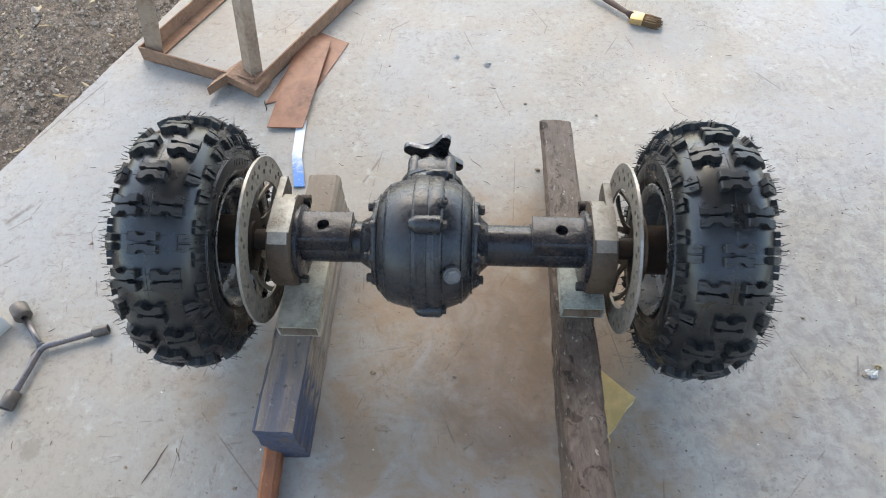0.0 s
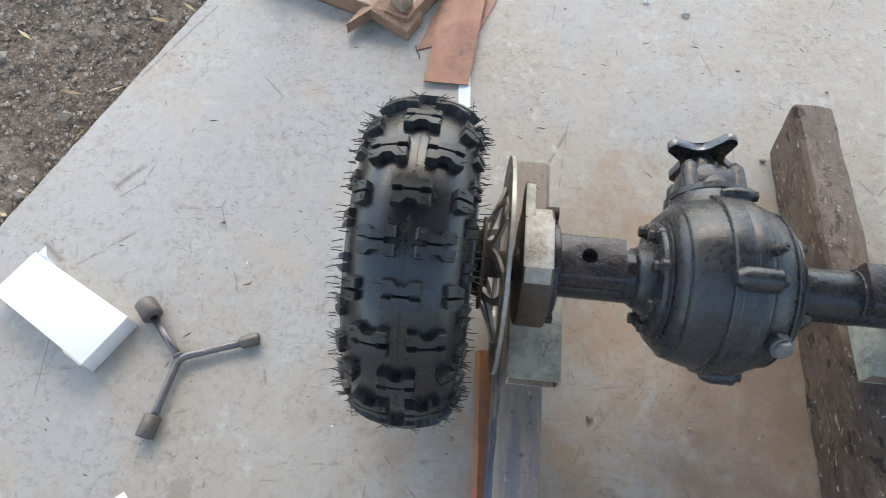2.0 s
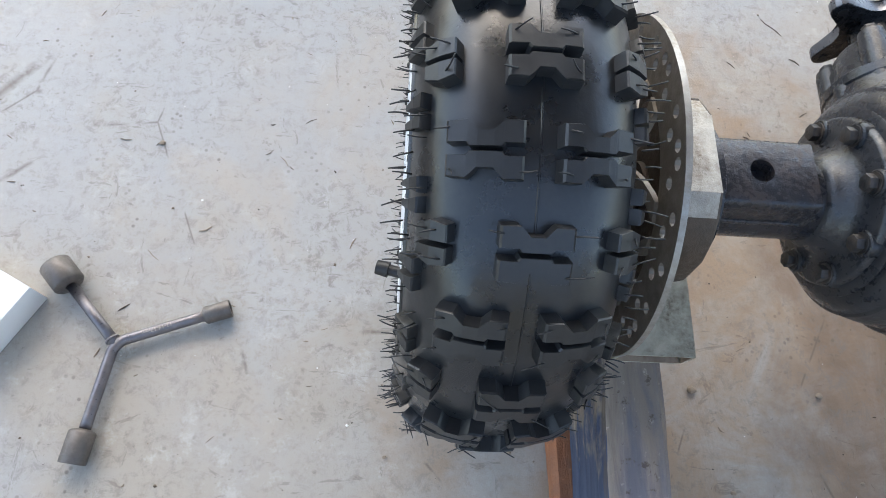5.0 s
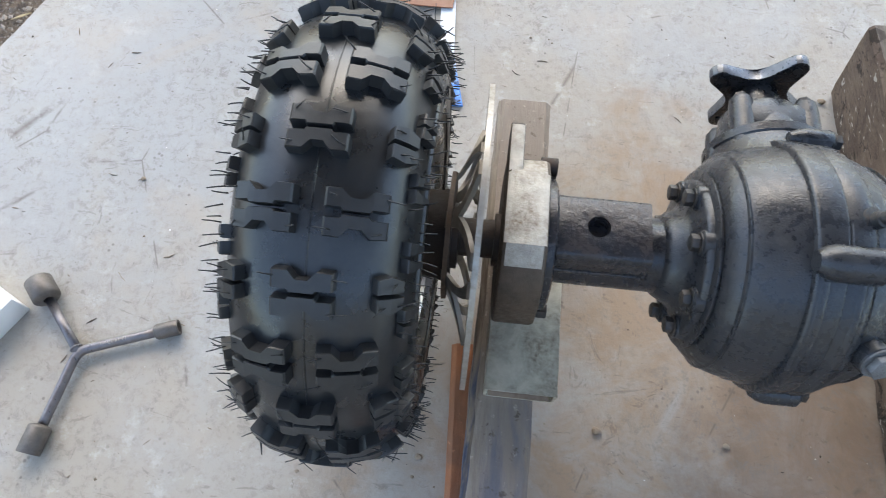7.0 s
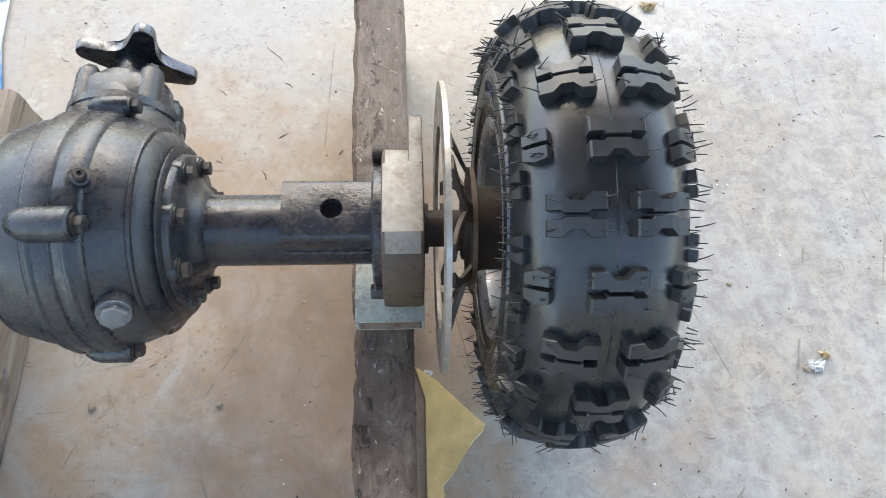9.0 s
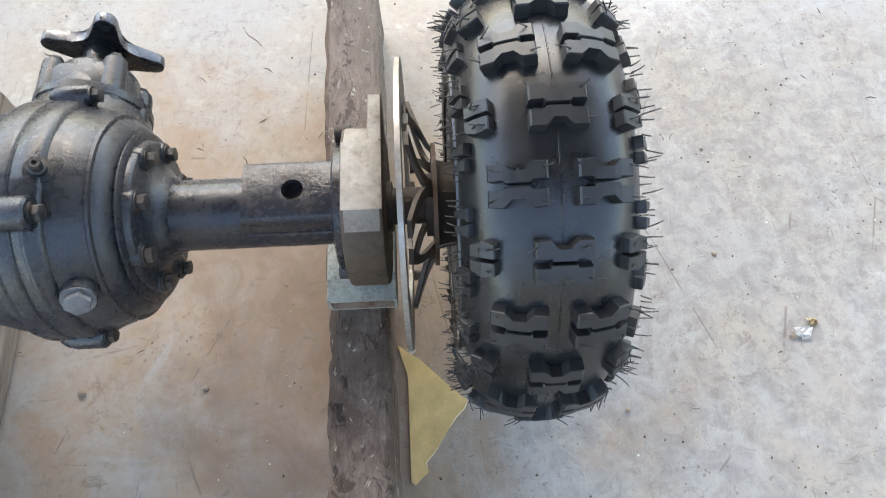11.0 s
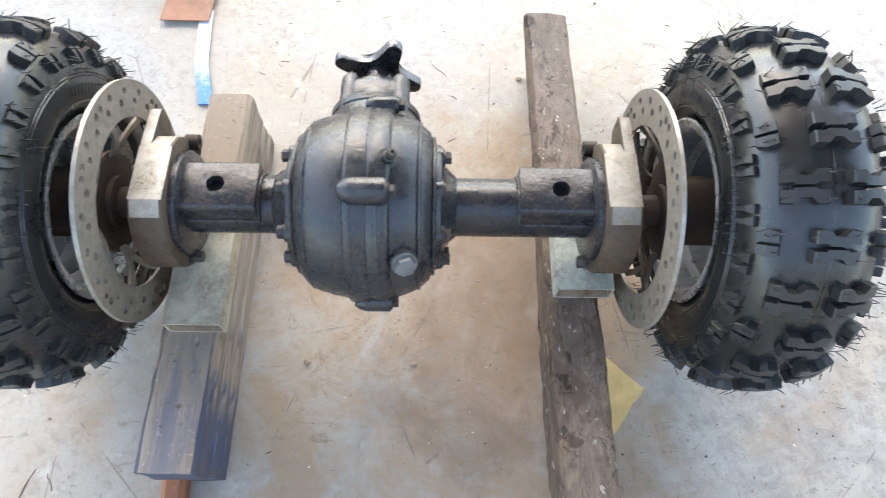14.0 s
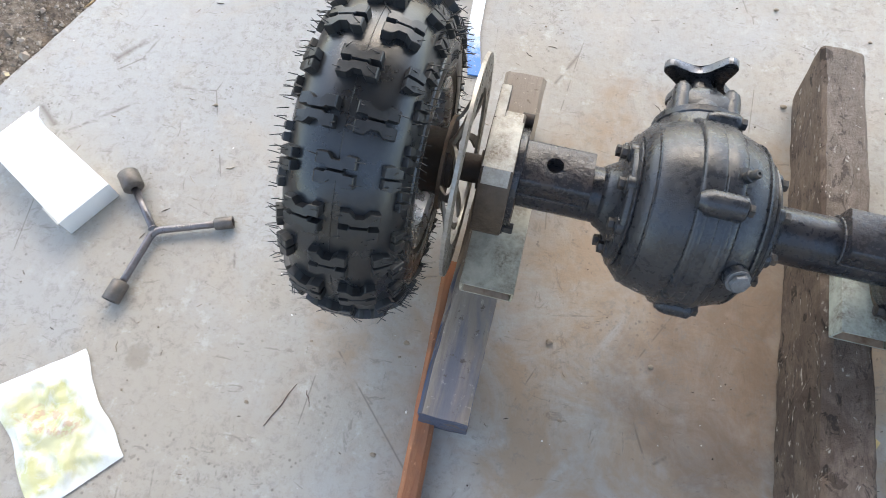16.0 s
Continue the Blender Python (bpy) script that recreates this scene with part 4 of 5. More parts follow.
    lathe(bm, [(fx - sg * 0.009, 0), (fx - sg * 0.009, 0.057), (fx - sg * 0.007, 0.060), (fx, 0.060), (fx, 0)], (0, 0, AX), (1, 0, 0), 48)
    part("bearing_flange", bm, M_SLEEVE, axle, "blackened round bearing flange")
    rim_pts = [(-0.074 * math.cos(t), -0.074 * math.sin(t)) for t in (radians(8 + 10.2 * k) for k in range(17))]     # round underside
    poly = [(-0.032, 0.066), (-0.048, 0.0555), (-0.061, 0.041), (-0.070, 0.022)] + rim_pts + [(0.072, 0.012), (0.066, 0.036), (0.054, 0.054), (0.034, 0.066)]
    bm = bmesh.new()
    prism(bm, poly, fx, sg * 0.2695, lambda y, z, h: Vector((h, y, AX + z)), 0.0032)
    br = part("caliper_bracket", bm, [M_ALU_D, M_ALU_W if sg < 0 else M_ALU], axle, "cast aluminium caliper bracket with a pale top and dark brown sides", 30)
    # upward faces take the paler colour, all the others stay dark brown
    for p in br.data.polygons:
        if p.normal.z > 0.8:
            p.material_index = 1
    bm = bmesh.new()
    ear = [(0.030, 0.040), (0.030, 0.0645), (0.086, 0.0600), (0.090, 0.056), (0.089, 0.030), (0.070, 0.015)]
    prism(bm, ear, sg * 0.2565, sg * 0.269, lambda y, z, h: Vector((h, y, AX + z)), 0.0015)
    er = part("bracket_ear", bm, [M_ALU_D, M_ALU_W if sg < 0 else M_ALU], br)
    # same split by upward normal as on the bracket
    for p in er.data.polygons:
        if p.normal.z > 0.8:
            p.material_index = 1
    for deg in (128, 232):
        bm = bmesh.new()
        hexhead(bm, around(fx, 0.063, deg), (-sg, 0, 0), 0.013, 0.014)
        part("bracket_bolt", bm, M_BOLT, br)
    bm = bmesh.new()
    for x0, x1 in ((fx - sg * 0.010, fx + sg * 0.001),):
        ring = []
        for k in range(20):
            t = k * math.tau / 20
            ring.append([bm.verts.new((x, 0.068 + rr * math.cos(t), AX + 0.023 + rr * math.sin(t))) for x, rr in ((x0, 0.0085), (x1 + 0.004 * sg, 0.0085), (x1 + 0.004 * sg, 0.0036), (x0, 0.0036))])
        for k in range(20):
            p, q = ring[k], ring[(k + 1) % 20]
            for i in range(4):
                bm.faces.new((p[i], p[(i + 1) % 4], q[(i + 1) % 4], q[i]))
        rod(bm, [((x0 + x1) / 2, 0.063, AX + 0.018), ((x0 + x1) / 2 + sg * 0.004, 0.056, AX + 0.010), (fx - sg * 0.002, 0.046, AX + 0.004)], [0.0065, 0.0075, 0.009], 12)
    part("cable_lug", bm, M_HUB, br, "rusty brown cable lug")
    # shaft and hub
    bm = bmesh.new()
    lathe(bm, [(sg * 0.268, 0.0), (sg * 0.268, 0.024), (sg * 0.2745, 0.024), (sg * 0.2745, 0.0175), (sg * 0.305, 0.0175), (sg * 0.306, 0.030), (sg * 0.312, 0.030), (sg * 0.312, 0.0)], (0, 0, AX), (1, 0, 0), 36)
    part("half_shaft", bm, M_HUB, axle, "dark rusty half shaft")
    bm = bmesh.new()
    lathe(bm, [(sg * 0.312, 0), (sg * 0.312, 0.0555), (sg * 0.316, 0.0555), (sg * 0.316, 0.043), (sg * 0.326, 0.040), (sg * 0.392, 0.040), (sg * 0.392, 0)], (0, 0, AX), (1, 0, 0), 48)
    part("hub", bm, M_HUB, axle, "dark rusty wheel hub")
    brake_disc(sg)


def brake_disc(sg):
    xa = sg * (0.2875 if sg < 0 else 0.2845)
    xb = xa + sg * 0.0038
    yc, tracks, cells = 0.0, (0.0965, 0.1070, 0.1185, 0.1300, 0.1362), 66
    holes = {}
    for k in range(cells):
        j = k % 6
        if j in (0, 3):
            holes[2, k] = 1
        elif j in (1, 4):
            holes[1, k] = 1
        if k % 12 == 2:
            holes[2, k] = 1

    def at(r, t, x):
        return Vector((x, -r * math.sin(t), AX + r * math.cos(t)))

    bm = bmesh.new()
    step = math.tau / cells
    for x in (xa, xb):
        for i in range(4):
            r0, r1 = tracks[i], tracks[i + 1]
            for k in range(cells):
                t0, t1 = k * step, (k + 1) * step
                ring = [at(r0, t0, x), at(r0, (t0 + t1) / 2, x), at(r0, t1, x), at((r0 + r1) / 2, t1, x), at(r1, t1, x), at(r1, (t0 + t1) / 2, x), at(r1, t0, x), at((r0 + r1) / 2, t0, x)]
                vs = [bm.verts.new(p) for p in ring]
                if (i, k) in holes:
                    c = at((r0 + r1) / 2, (t0 + t1) / 2, x)
                    ins = [bm.verts.new(c + (p - c).normalized() * 0.0047) for p in ring]
                    for q in range(8):
                        bm.faces.new((vs[q], vs[(q + 1) % 8], ins[(q + 1) % 8], ins[q]))
                    if x == xa:
                        c2 = [bm.verts.new(Vector((xb, v.co.y, v.co.z))) for v in ins]
                        for q in range(8):
                            bm.faces.new((ins[q], ins[(q + 1) % 8], c2[(q + 1) % 8], c2[q]))
                else:
                    bm.faces.new(vs)
    bmesh.ops.remove_doubles(bm, verts=bm.verts, dist=1e-5)
    disc = part("brake_disc", bm, M_DISC, axle, "drilled steel brake disc with a bright machined rim")
    bm = bmesh.new()
    lathe(bm, [(xa, 0.1362), (xa - sg * 0.0003, 0.1368), (xb + sg * 0.0003, 0.1368), (xb, 0.1362)], (0, 0, AX), (1, 0, 0), 132)
    lathe(bm, [(xa, 0.0965), (xb, 0.0965)], (0, 0, AX), (1, 0, 0), 132)
    part("disc_rim", bm, M_EDGE, disc, "bright machined edge")
    # dished carrier: inner plate and swept arms
    bm = bmesh.new()
    lathe(bm, [(sg * 0.3125, 0.030), (sg * 0.3125, 0.058), (sg * 0.3165, 0.0585), (sg * 0.3165, 0.030)], (0, 0, AX), (1, 0, 0), 60)
    part("carrier_plate", bm, M_RUSTPL, disc, "rusty round carrier plate")
    for k in range(6):
        for lean, wid in ((26, 0.0060), (-20, 0.0060)):
            bm = bmesh.new()
            t0 = 60 * k + 10
            rings = []
            for i in range(9):
                f = i / 8
                r = 0.050 + (0.0985 - 0.050) * f
                x = sg * (0.3135 - 0.0235 * (f ** 0.7))
                deg = t0 + lean * (f ** 1.4) * (1 if lean > 0 else 1)
                w = math.degrees((wid * (1.25 - 0.5 * math.sin(math.pi * f))) / r)
                rings.append([bm.verts.new(around(xx, r, dd)) for xx, dd in ((x, deg - w), (x, deg + w), (x + sg * 0.004, deg + w), (x + sg * 0.004, deg - w))])
            for a, b in zip(rings, rings[1:]):
                for q in range(4):
                    bm.faces.new((a[q], a[(q + 1) % 4], b[(q + 1) % 4], b[q]))
            bm.faces.new(rings[0]), bm.faces.new(rings[-1])
            part("carrier_arm", bm, M_DISC if sg < 0 else M_CARRIER, disc)


side(-1)
side(1)

# ---- props under the axle ----


def hollow_bar(name, x0, x1, y0, y1, z0, z1, t, mat, label):
    bm = bmesh.new()
    out = [(x0, z0), (x1, z0), (x1, z1), (x0, z1)]
    ins = [(x0 + t, z0 + t), (x1 - t, z0 + t), (x1 - t, z1 - t), (x0 + t, z1 - t)]
    rings = [[bm.verts.new((x, y, z)) for x, z in pl] for y in (y0, y1) for pl in (out, ins)]
    for k in range(4):
        j = (k + 1) % 4
        bm.faces.new((rings[0][k], rings[0][j], rings[2][j], rings[2][k]))
        # inner faces get a darker brown that stands in for shade inside the tube
        bm.faces.new((rings[1][k], rings[1][j], rings[3][j], rings[3][k])).material_index = 1
        bm.faces.new((rings[0][k], rings[0][j], rings[1][j], rings[1][k]))
        bm.faces.new((rings[2][k], rings[2][j], rings[3][j], rings[3][k]))
    bmesh.ops.bevel(bm, geom=[e for e in bm.edges if abs(e.verts[0].co.y - e.verts[1].co.y) > 0.02], offset=0.0018, segments=2, profile=0.5, affect="EDGES")
    return single(name, bm, [mat, M_POST], ((x0 + x1) / 2, (y0 + y1) / 2, z0), label, "steel tube")


hollow_bar("steel_tube", -0.268, -0.199, -0.121, 0.062, 0.1425, 0.1725, 0.003, M_GREEN, "short pale green painted rectangular steel tube, open at the end")
hollow_bar("steel_tube", 0.200, 0.2715, -0.070, 0.058, 0.1425, 0.1725, 0.003, M_GREEN_B, "short piece of flaking blue-green painted rectangular steel tube")


def left_stack():
    bm = bmesh.new()
    timber_bar(bm, (-0.250, -0.284), (-0.2465, 0.236), 0.0625, 0.1425, 0.0016, 3.0, 60, 0.0695, mats=lambda k, n, p: 1 if k < 0 else (0 if k < 7 else 1))
    single("wooden_plank", bm, [M_PLANK, M_BLUEWOOD], (-0.248, 0, 0.0695), "weathered brown plank with blue painted sides, under a steel tube", "plank")
    bm = bmesh.new()
    timber_bar(bm, (-0.2480, -0.281), (-0.2450, 0.236), 0.0615, 0.069, 0.0014, 9.0, 60, 0.0355)
    single("wooden_plank", bm, M_BLUEWOOD, (-0.245, 0, 0.0355), "blue painted wooden plank with worn brown edges, in a stack", "plank")
    bm = bmesh.new()
    timber_bar(bm, (-0.2470, -0.279), (-0.2440, 0.243), 0.0605, 0.035, 0.0014, 14.0, 50, 0.0)
    single("wooden_plank", bm, M_BLUEWOOD, (-0.244, 0, 0), "lowest blue painted wooden plank of the stack, on the concrete", "plank")
    bm = bmesh.new()
    timber_bar(bm, (-0.249, -0.80), (-0.290, -0.04), 0.030, 0.030, 0.0012, 21.0, 50, 0.0)
    single("wooden_batten", bm, M_ORANGE, (-0.27, -0.3, 0), "red-brown wooden batten lying on the concrete under the planks", "batten")


left_stack()


def right_beam():
    def ragged(y, a, h, q):
        d = Vector((0, 0, 0))
        if a < -0.6:                                             # the rotten, eaten-away side
            near = max(0.0, min(1.0, (0.16 - y) / 0.2))
            n = noise.noise(Vector((q.y * 16, h * 14, 7.0))) + 0.6 * noise.noise(Vector((q.y * 48, h * 40, 2.0)))
            d.x += near * (0.002 + 0.012 * max(0.0, n)) * (1.0 if h > 0.09 else 0.35) + 0.002 * n
            if h > 0.135:
                d.z -= near * 0.015 * max(0.0, n + 0.2)
        d.x += (1 - h / 0.1425) * (0.008 + 0.014 * max(0.0, min(1.0, (y + 0.1) / 0.35))) * (1 - a) / 2
        if y > 0.385:
            d.z -= 0.01 * max(0, noise.noise(Vector((q.x * 30, q.y * 30, h * 30))))
        return d

    def eaten(k, n, p):
        strip_in = noise.noise(Vector((p.y * 9, 3.0, 0))) + 0.5 * noise.noise(Vector((p.y * 40, k * 2.0, 0)))
        return 1 if k >= 20 or (0 <= k <= 1 and p.y < 0.08 and strip_in > -0.1 + 0.3 * k) else 0

    bm = bmesh.new()
    timber_bar(bm, (0.239, -0.95), (0.2195, 0.402), 0.0665, 0.1425, 0.0022, 5.0, 190, 0.0006, ragged, eaten)
    single("timber_beam", bm, [M_BEAM, M_ROT], (0.235, -0.3, 0), "old rough dark brown timber beam with one rotten edge, on the concrete", "timber")


right_beam()


def yellow_card():
    bm = bmesh.new()
    pts = [(0.262, -0.080), (0.290, -0.100), (0.318, -0.128), (0.338, -0.147), (0.346, -0.153), (0.341, -0.162), (0.330, -0.172), (0.318, -0.190), (0.304, -0.210), (0.292, -0.222), (0.295, -0.233), (0.286, -0.240), (0.279, -0.247), (0.274, -0.243), (0.274, -0.12)]
    mid = Vector((0.29, -0.165, 0))
    top = [bm.verts.new((x, y, 0.004 + 0.005 * max(0, (x - 0.27) / 0.07))) for x, y in pts]
    rim = [bm.verts.new((x + 0.002 * noise.noise(Vector((x * 300, y * 300, 0))), y, 0.0005 + 0.001 * max(0, (x - 0.27) / 0.07))) for x, y in pts]
    bm.faces.new(top)
    for i in range(len(pts)):
        f = bm.faces.new((top[i], top[(i + 1) % len(pts)], rim[(i + 1) % len(pts)], rim[i]))
        f.material_index = 1
    bm.faces.new(rim[::-1])
    single("foam_scrap", bm, [M_CARD, M_TORN], (0.30, -0.17, 0.0005), "torn scrap of yellow foam sheet tucked against the beam", "scrap", smooth=False)


yellow_card()

# ---- things lying on the slab ----


def wrench():
    c = Vector((-0.757, -0.095, 0.0115))
    root = thing("socket_wrench", (c.x, c.y, 0), "dark steel three-way socket wrench with three sizes of socket, lying flat", "wrench")
    ends = [((-0.815, -0.034), 0.0165, 0.028, 1.0), ((-0.667, -0.061), 0.0098, 0.026, 1.0), ((-0.769, -0.188), 0.0132, 0.030, 1.0)]
    dirs = [(Vector((e[0][0], e[0][1], 0)) - Vector((c.x, c.y, 0))) for e in ends]
    bm = bmesh.new()
    b = c + dirs[2]
    a = c + dirs[1]
    path = []
    for i in range(17):
        f = i / 16
        k0, k1 = c + dirs[2].normalized() * 0.013, c + dirs[1].normalized() * 0.013
        if f < 0.3:
            path.append(b.lerp(k0, f / 0.3))
        elif f > 0.7:
            path.append(k1.lerp(a, (f - 0.7) / 0.3))
        else:
            g = (f - 0.3) / 0.4
            path.append(k0 * (1 - g) ** 2 + c * 2 * g * (1 - g) + k1 * g * g)
    rod(bm, path, 0.0058, 16)
    part("bent_arm", bm, M_WRENCH, root, "bent steel bar", True)
    bm = bmesh.new()
    rod(bm, [c - dirs[0].normalized() * 0.003, c + dirs[0]], 0.0058, 16)
    part("straight_arm", bm, M_WRENCH, root, "", True)
    bm = bmesh.new()
    for k in range(14):
        t = k / 14 * math.tau
        u = dirs[0].normalized()
        v = Vector((-u.y, u.x, 0))
        bmesh.ops.create_icosphere(bm, subdivisions=1, radius=0.0021, matrix=Matrix.Translation(c + u * 0.0045 + (math.cos(t) * v + math.sin(t) * Vector((0, 0, 1))) * 0.006))
    part("weld", bm, M_WRENCH, root, "", True)
    for (e, r, ln, _), d in zip(ends, dirs):
        u = d.normalized()
        p = Vector((e[0], e[1], max(c.z, r + 0.0005))) + u * 0.0
        bm = bmesh.new()
        lathe(bm, [(-0.004, 0.0056), (-0.002, r * 0.9), (0.0, r), (ln - 0.001, r), (ln, r * 0.95), (ln, r * 0.68), (ln - 0.016, r * 0.62), (ln - 0.016, 0.0)], p, u, 36)
        part("socket", bm, M_SOCKET, root, "cylindrical drop-forged socket", 40)
    # stamped sizes on one arm
    cu = bpy.data.curves.new("stamp", "FONT")
    cu.body, cu.size, cu.extrude = "12-14-17mm", 0.0062, 0.00015
    cu.align_x, cu.align_y = "CENTER", "CENTER"
    cu.materials.append(M_EDGE)
    t = new("stamped_sizes", cu)
    u = dirs[1].normalized()
    t.parent = root
    pos = c + u * 0.045 + Vector((0, 0, 0.0058))
    t.matrix_basis = Matrix.Translation(pos - ROOT[root]) @ Matrix.Rotation(math.atan2(u.y, u.x) + math.pi, 4, "Z")
    deps = bpy.context.evaluated_depsgraph_get()
    me = bpy.data.meshes.new_from_object(t.evaluated_get(deps))
    m = t.matrix_basis.copy()
    bpy.data.objects.remove(t)
    me.name = "stamped_sizes"
    ob = new("stamped_sizes", me)
    ob.parent = root
    ob.matrix_basis = m
    tagged(ob, "stamped size marking")


wrench()


def carton():
    p = [Vector((-1.024, 0.046)), Vector((-1.063, -0.029)), Vector((-0.885, -0.128)), Vector((-0.841, -0.047))]
    h = 0.040
    root = thing("cardboard_box", (-0.955, -0.04, 0), "small plain white cardboard box with a torn corner, lying flat", "box")
    bm = bmesh.new()
    lo = [bm.verts.new((q.x, q.y, 0.0005)) for q in p]
    hi = [bm.verts.new((q.x, q.y, h)) for q in p]
    bm.faces.new(hi), bm.faces.new(lo[::-1])
    for i in range(4):
        bm.faces.new((lo[i], lo[(i + 1) % 4], hi[(i + 1) % 4], hi[i]))
    bmesh.ops.bevel(bm, geom=list(bm.edges), offset=0.0012, segments=2, profile=0.5, affect="EDGES")
    part("carton_body", bm, M_BOX, root)
    bm = bmesh.new()
    a, b = p[0], p[3]
    d = (b - a).normalized()
    nrm = Vector((-d.y, d.x))
    pts = [a + d * 0.006, a + d * 0.05, a + d * 0.026 + nrm * 0.004, a + d * 0.014 + nrm * 0.016]
    lo = [bm.verts.new((q.x, q.y, h - 0.001 + 0.003 * i)) for i, q in enumerate(pts)]
    hi = [bm.verts.new((v.co.x, v.co.y, v.co.z + 0.0012)) for v in lo]
    bm.faces.new(lo[::-1]), bm.faces.new(hi)
    for i in range(4):
        bm.faces.new((lo[i], lo[(i + 1) % 4], hi[(i + 1) % 4], hi[i]))
    part("torn_flap", bm, M_BOX, root)
    bm = bmesh.new()
    c, e = p[2], p[1]
    d = (e - c).normalized()
    for k in range(5):
        q = c + d * (0.004 + 0.008 * k)
        box(bm, (-0.004, -0.0008, 0), (0.004, 0.0012, 0.004), 0.0, Matrix.Translation((q.x - 0.0005, q.y - 0.001, h - 0.004)) @ Matrix.Rotation(math.atan2(d.y, d.x), 4, "Z"))
    part("torn_edge", bm, M_BOXCUT, root)


carton()


def bag():
    """A crumpled, printed plastic bag: a sheet bent by folds, with its print laid on."""
    a, b, c, d = Vector((-0.886, -0.375)), Vector((-0.784, -0.293)), Vector((-0.668, -0.420)), Vector((-0.752, -0.520))
    root = thing("plastic_bag", (-0.78, -0.40, 0), "crumpled white plastic bag with faded yellow-green print, lying flat", "bag")

    def at(u, v, lift=0.0):
        q = a.lerp(b, u).lerp(d.lerp(c, u), v)
        wob = 0.006 * noise.noise(Vector((u * 3.2, v * 3.2, 2)))
        edge = min(u, 1 - u, v, 1 - v)
        n = noise.noise(Vector((u * 5, v * 5, 0))) + 0.5 * noise.noise(Vector((u * 14, v * 14, 4))) + 0.7 * abs(noise.noise(Vector((u * 7 + v * 4, v * 3, 8))))
        z = 0.0015 + min(1.0, edge * 7 + 0.15) * (0.004 + 0.006 * n)
        return Vector((q.x + wob, q.y + wob * 1.2, max(0.001, z) + lift))

    def sheet(bm, u0, u1, v0, v1, n, lift, ragged=0.0):
        g = {}
        for i in range(n + 1):
            for j in range(n + 1):
                u, v = u0 + (u1 - u0) * i / n, v0 + (v1 - v0) * j / n
                if ragged and (i in (0, n) or j in (0, n)):
                    u += ragged * noise.noise(Vector((u * 30, v * 30, 1)))
                    v += ragged * noise.noise(Vector((u * 30, v * 30, 6)))
                g[i, j] = bm.verts.new(at(u, v, lift))
        for i in range(n):
            for j in range(n):
                bm.faces.new((g[i, j], g[i + 1, j], g[i + 1, j + 1], g[i, j + 1]))

    bm = bmesh.new()
    sheet(bm, 0, 1, 0, 1, 44, 0.0)
    part("bag_film", bm, M_PRINTBAG, root, "white film with a faded yellow-green print", True)


bag()


def paint_brush():
    tip, joint, end = Vector((0.553, 0.912, 0.012)), Vector((0.482, 0.938, 0.013)), Vector((0.372, 1.060, 0.016))
    root = thing("paint_brush", (0.48, 0.94, 0), "old paint brush with brass ferrule and stiff brown bristles", "brush")
    u = (joint - end).normalized()
    bm = bmesh.new()
    rod(bm, [end, end.lerp(joint, 0.4), end.lerp(joint, 0.8), joint - u * 0.012], [0.006, 0.0085, 0.0065, 0.011], 14)
    part("handle", bm, M_HANDLE, root, "dark wooden handle", True)
    w = (tip - joint).normalized()
    s = Vector((-w.y, w.x, 0)).normalized()
    m = Matrix.Translation(joint) @ Matrix((w, s, Vector((0, 0, 1)))).transposed().to_4x4()
    bm = bmesh.new()
    box(bm, (-0.014, -0.019, -0.009), (0.020, 0.019, 0.009), 0.003, m)
    part("ferrule", bm, M_BRASS, root, "brass ferrule")
    bm = bmesh.new()
    rnd = random.Random(5)
    for k in range(150):
        y, z = rnd.uniform(-0.017, 0.017), rnd.uniform(-0.007, 0.007)
        ln = 0.05 + rnd.uniform(-0.006, 0.008) - abs(y) * 0.5
        pts = [m @ Vector((0.018, y, z)), m @ Vector((0.018 + ln * 0.5, y * 1.15, z)), m @ Vector((0.018 + ln, y * 1.1 + rnd.uniform(-0.004, 0.004), z * 0.7 + rnd.uniform(-0.003, 0.001)))]
        rod(bm, pts, [0.0013, 0.0013, 0.0008], 4)
    part("bristles", bm, M_BRISTLE, root, "matted brown bristles", True)


paint_brush()


# ---- steel stand and sheets at the slab's edge ----
def flat(bm, a, b, z0, z1, t):
    """An upright flat bar on edge between two floor points."""
    a, b = Vector((*a, 0)), Vector((*b, 0))
    u = (b - a).normalized()
    s = Vector((-u.y, u.x, 0)) * t
    poly = [a, b, b + s, a + s]
    lo = [bm.verts.new(p + Vector((0, 0, z0))) for p in poly]
    hi = [bm.verts.new(p + Vector((0, 0, z1))) for p in poly]
    bm.faces.new(lo[::-1]), bm.faces.new(hi)
    for i in range(4):
        bm.faces.new((lo[i], lo[(i + 1) % 4], hi[(i + 1) % 4], hi[i]))


def angle_post(bm, base, top, w, t, right):
    """An angle-iron post with two legs."""
    b, p = Vector(base), Vector(top)
    r = Vector(right).normalized()
    d = (p - b).normalized()
    q = d.cross(r).normalized()
    pl = [(0, 0), (w, 0), (w, t), (t, t), (t, w), (0, w)]
    rings = [[bm.verts.new(o + r * x + q * y) for x, y in pl] for o in (b, p)]
    for k in range(6):
        bm.faces.new((rings[0][k], rings[0][(k + 1) % 6], rings[1][(k + 1) % 6], rings[1][k]))
    bm.faces.new(rings[0]), bm.faces.new(rings[1])


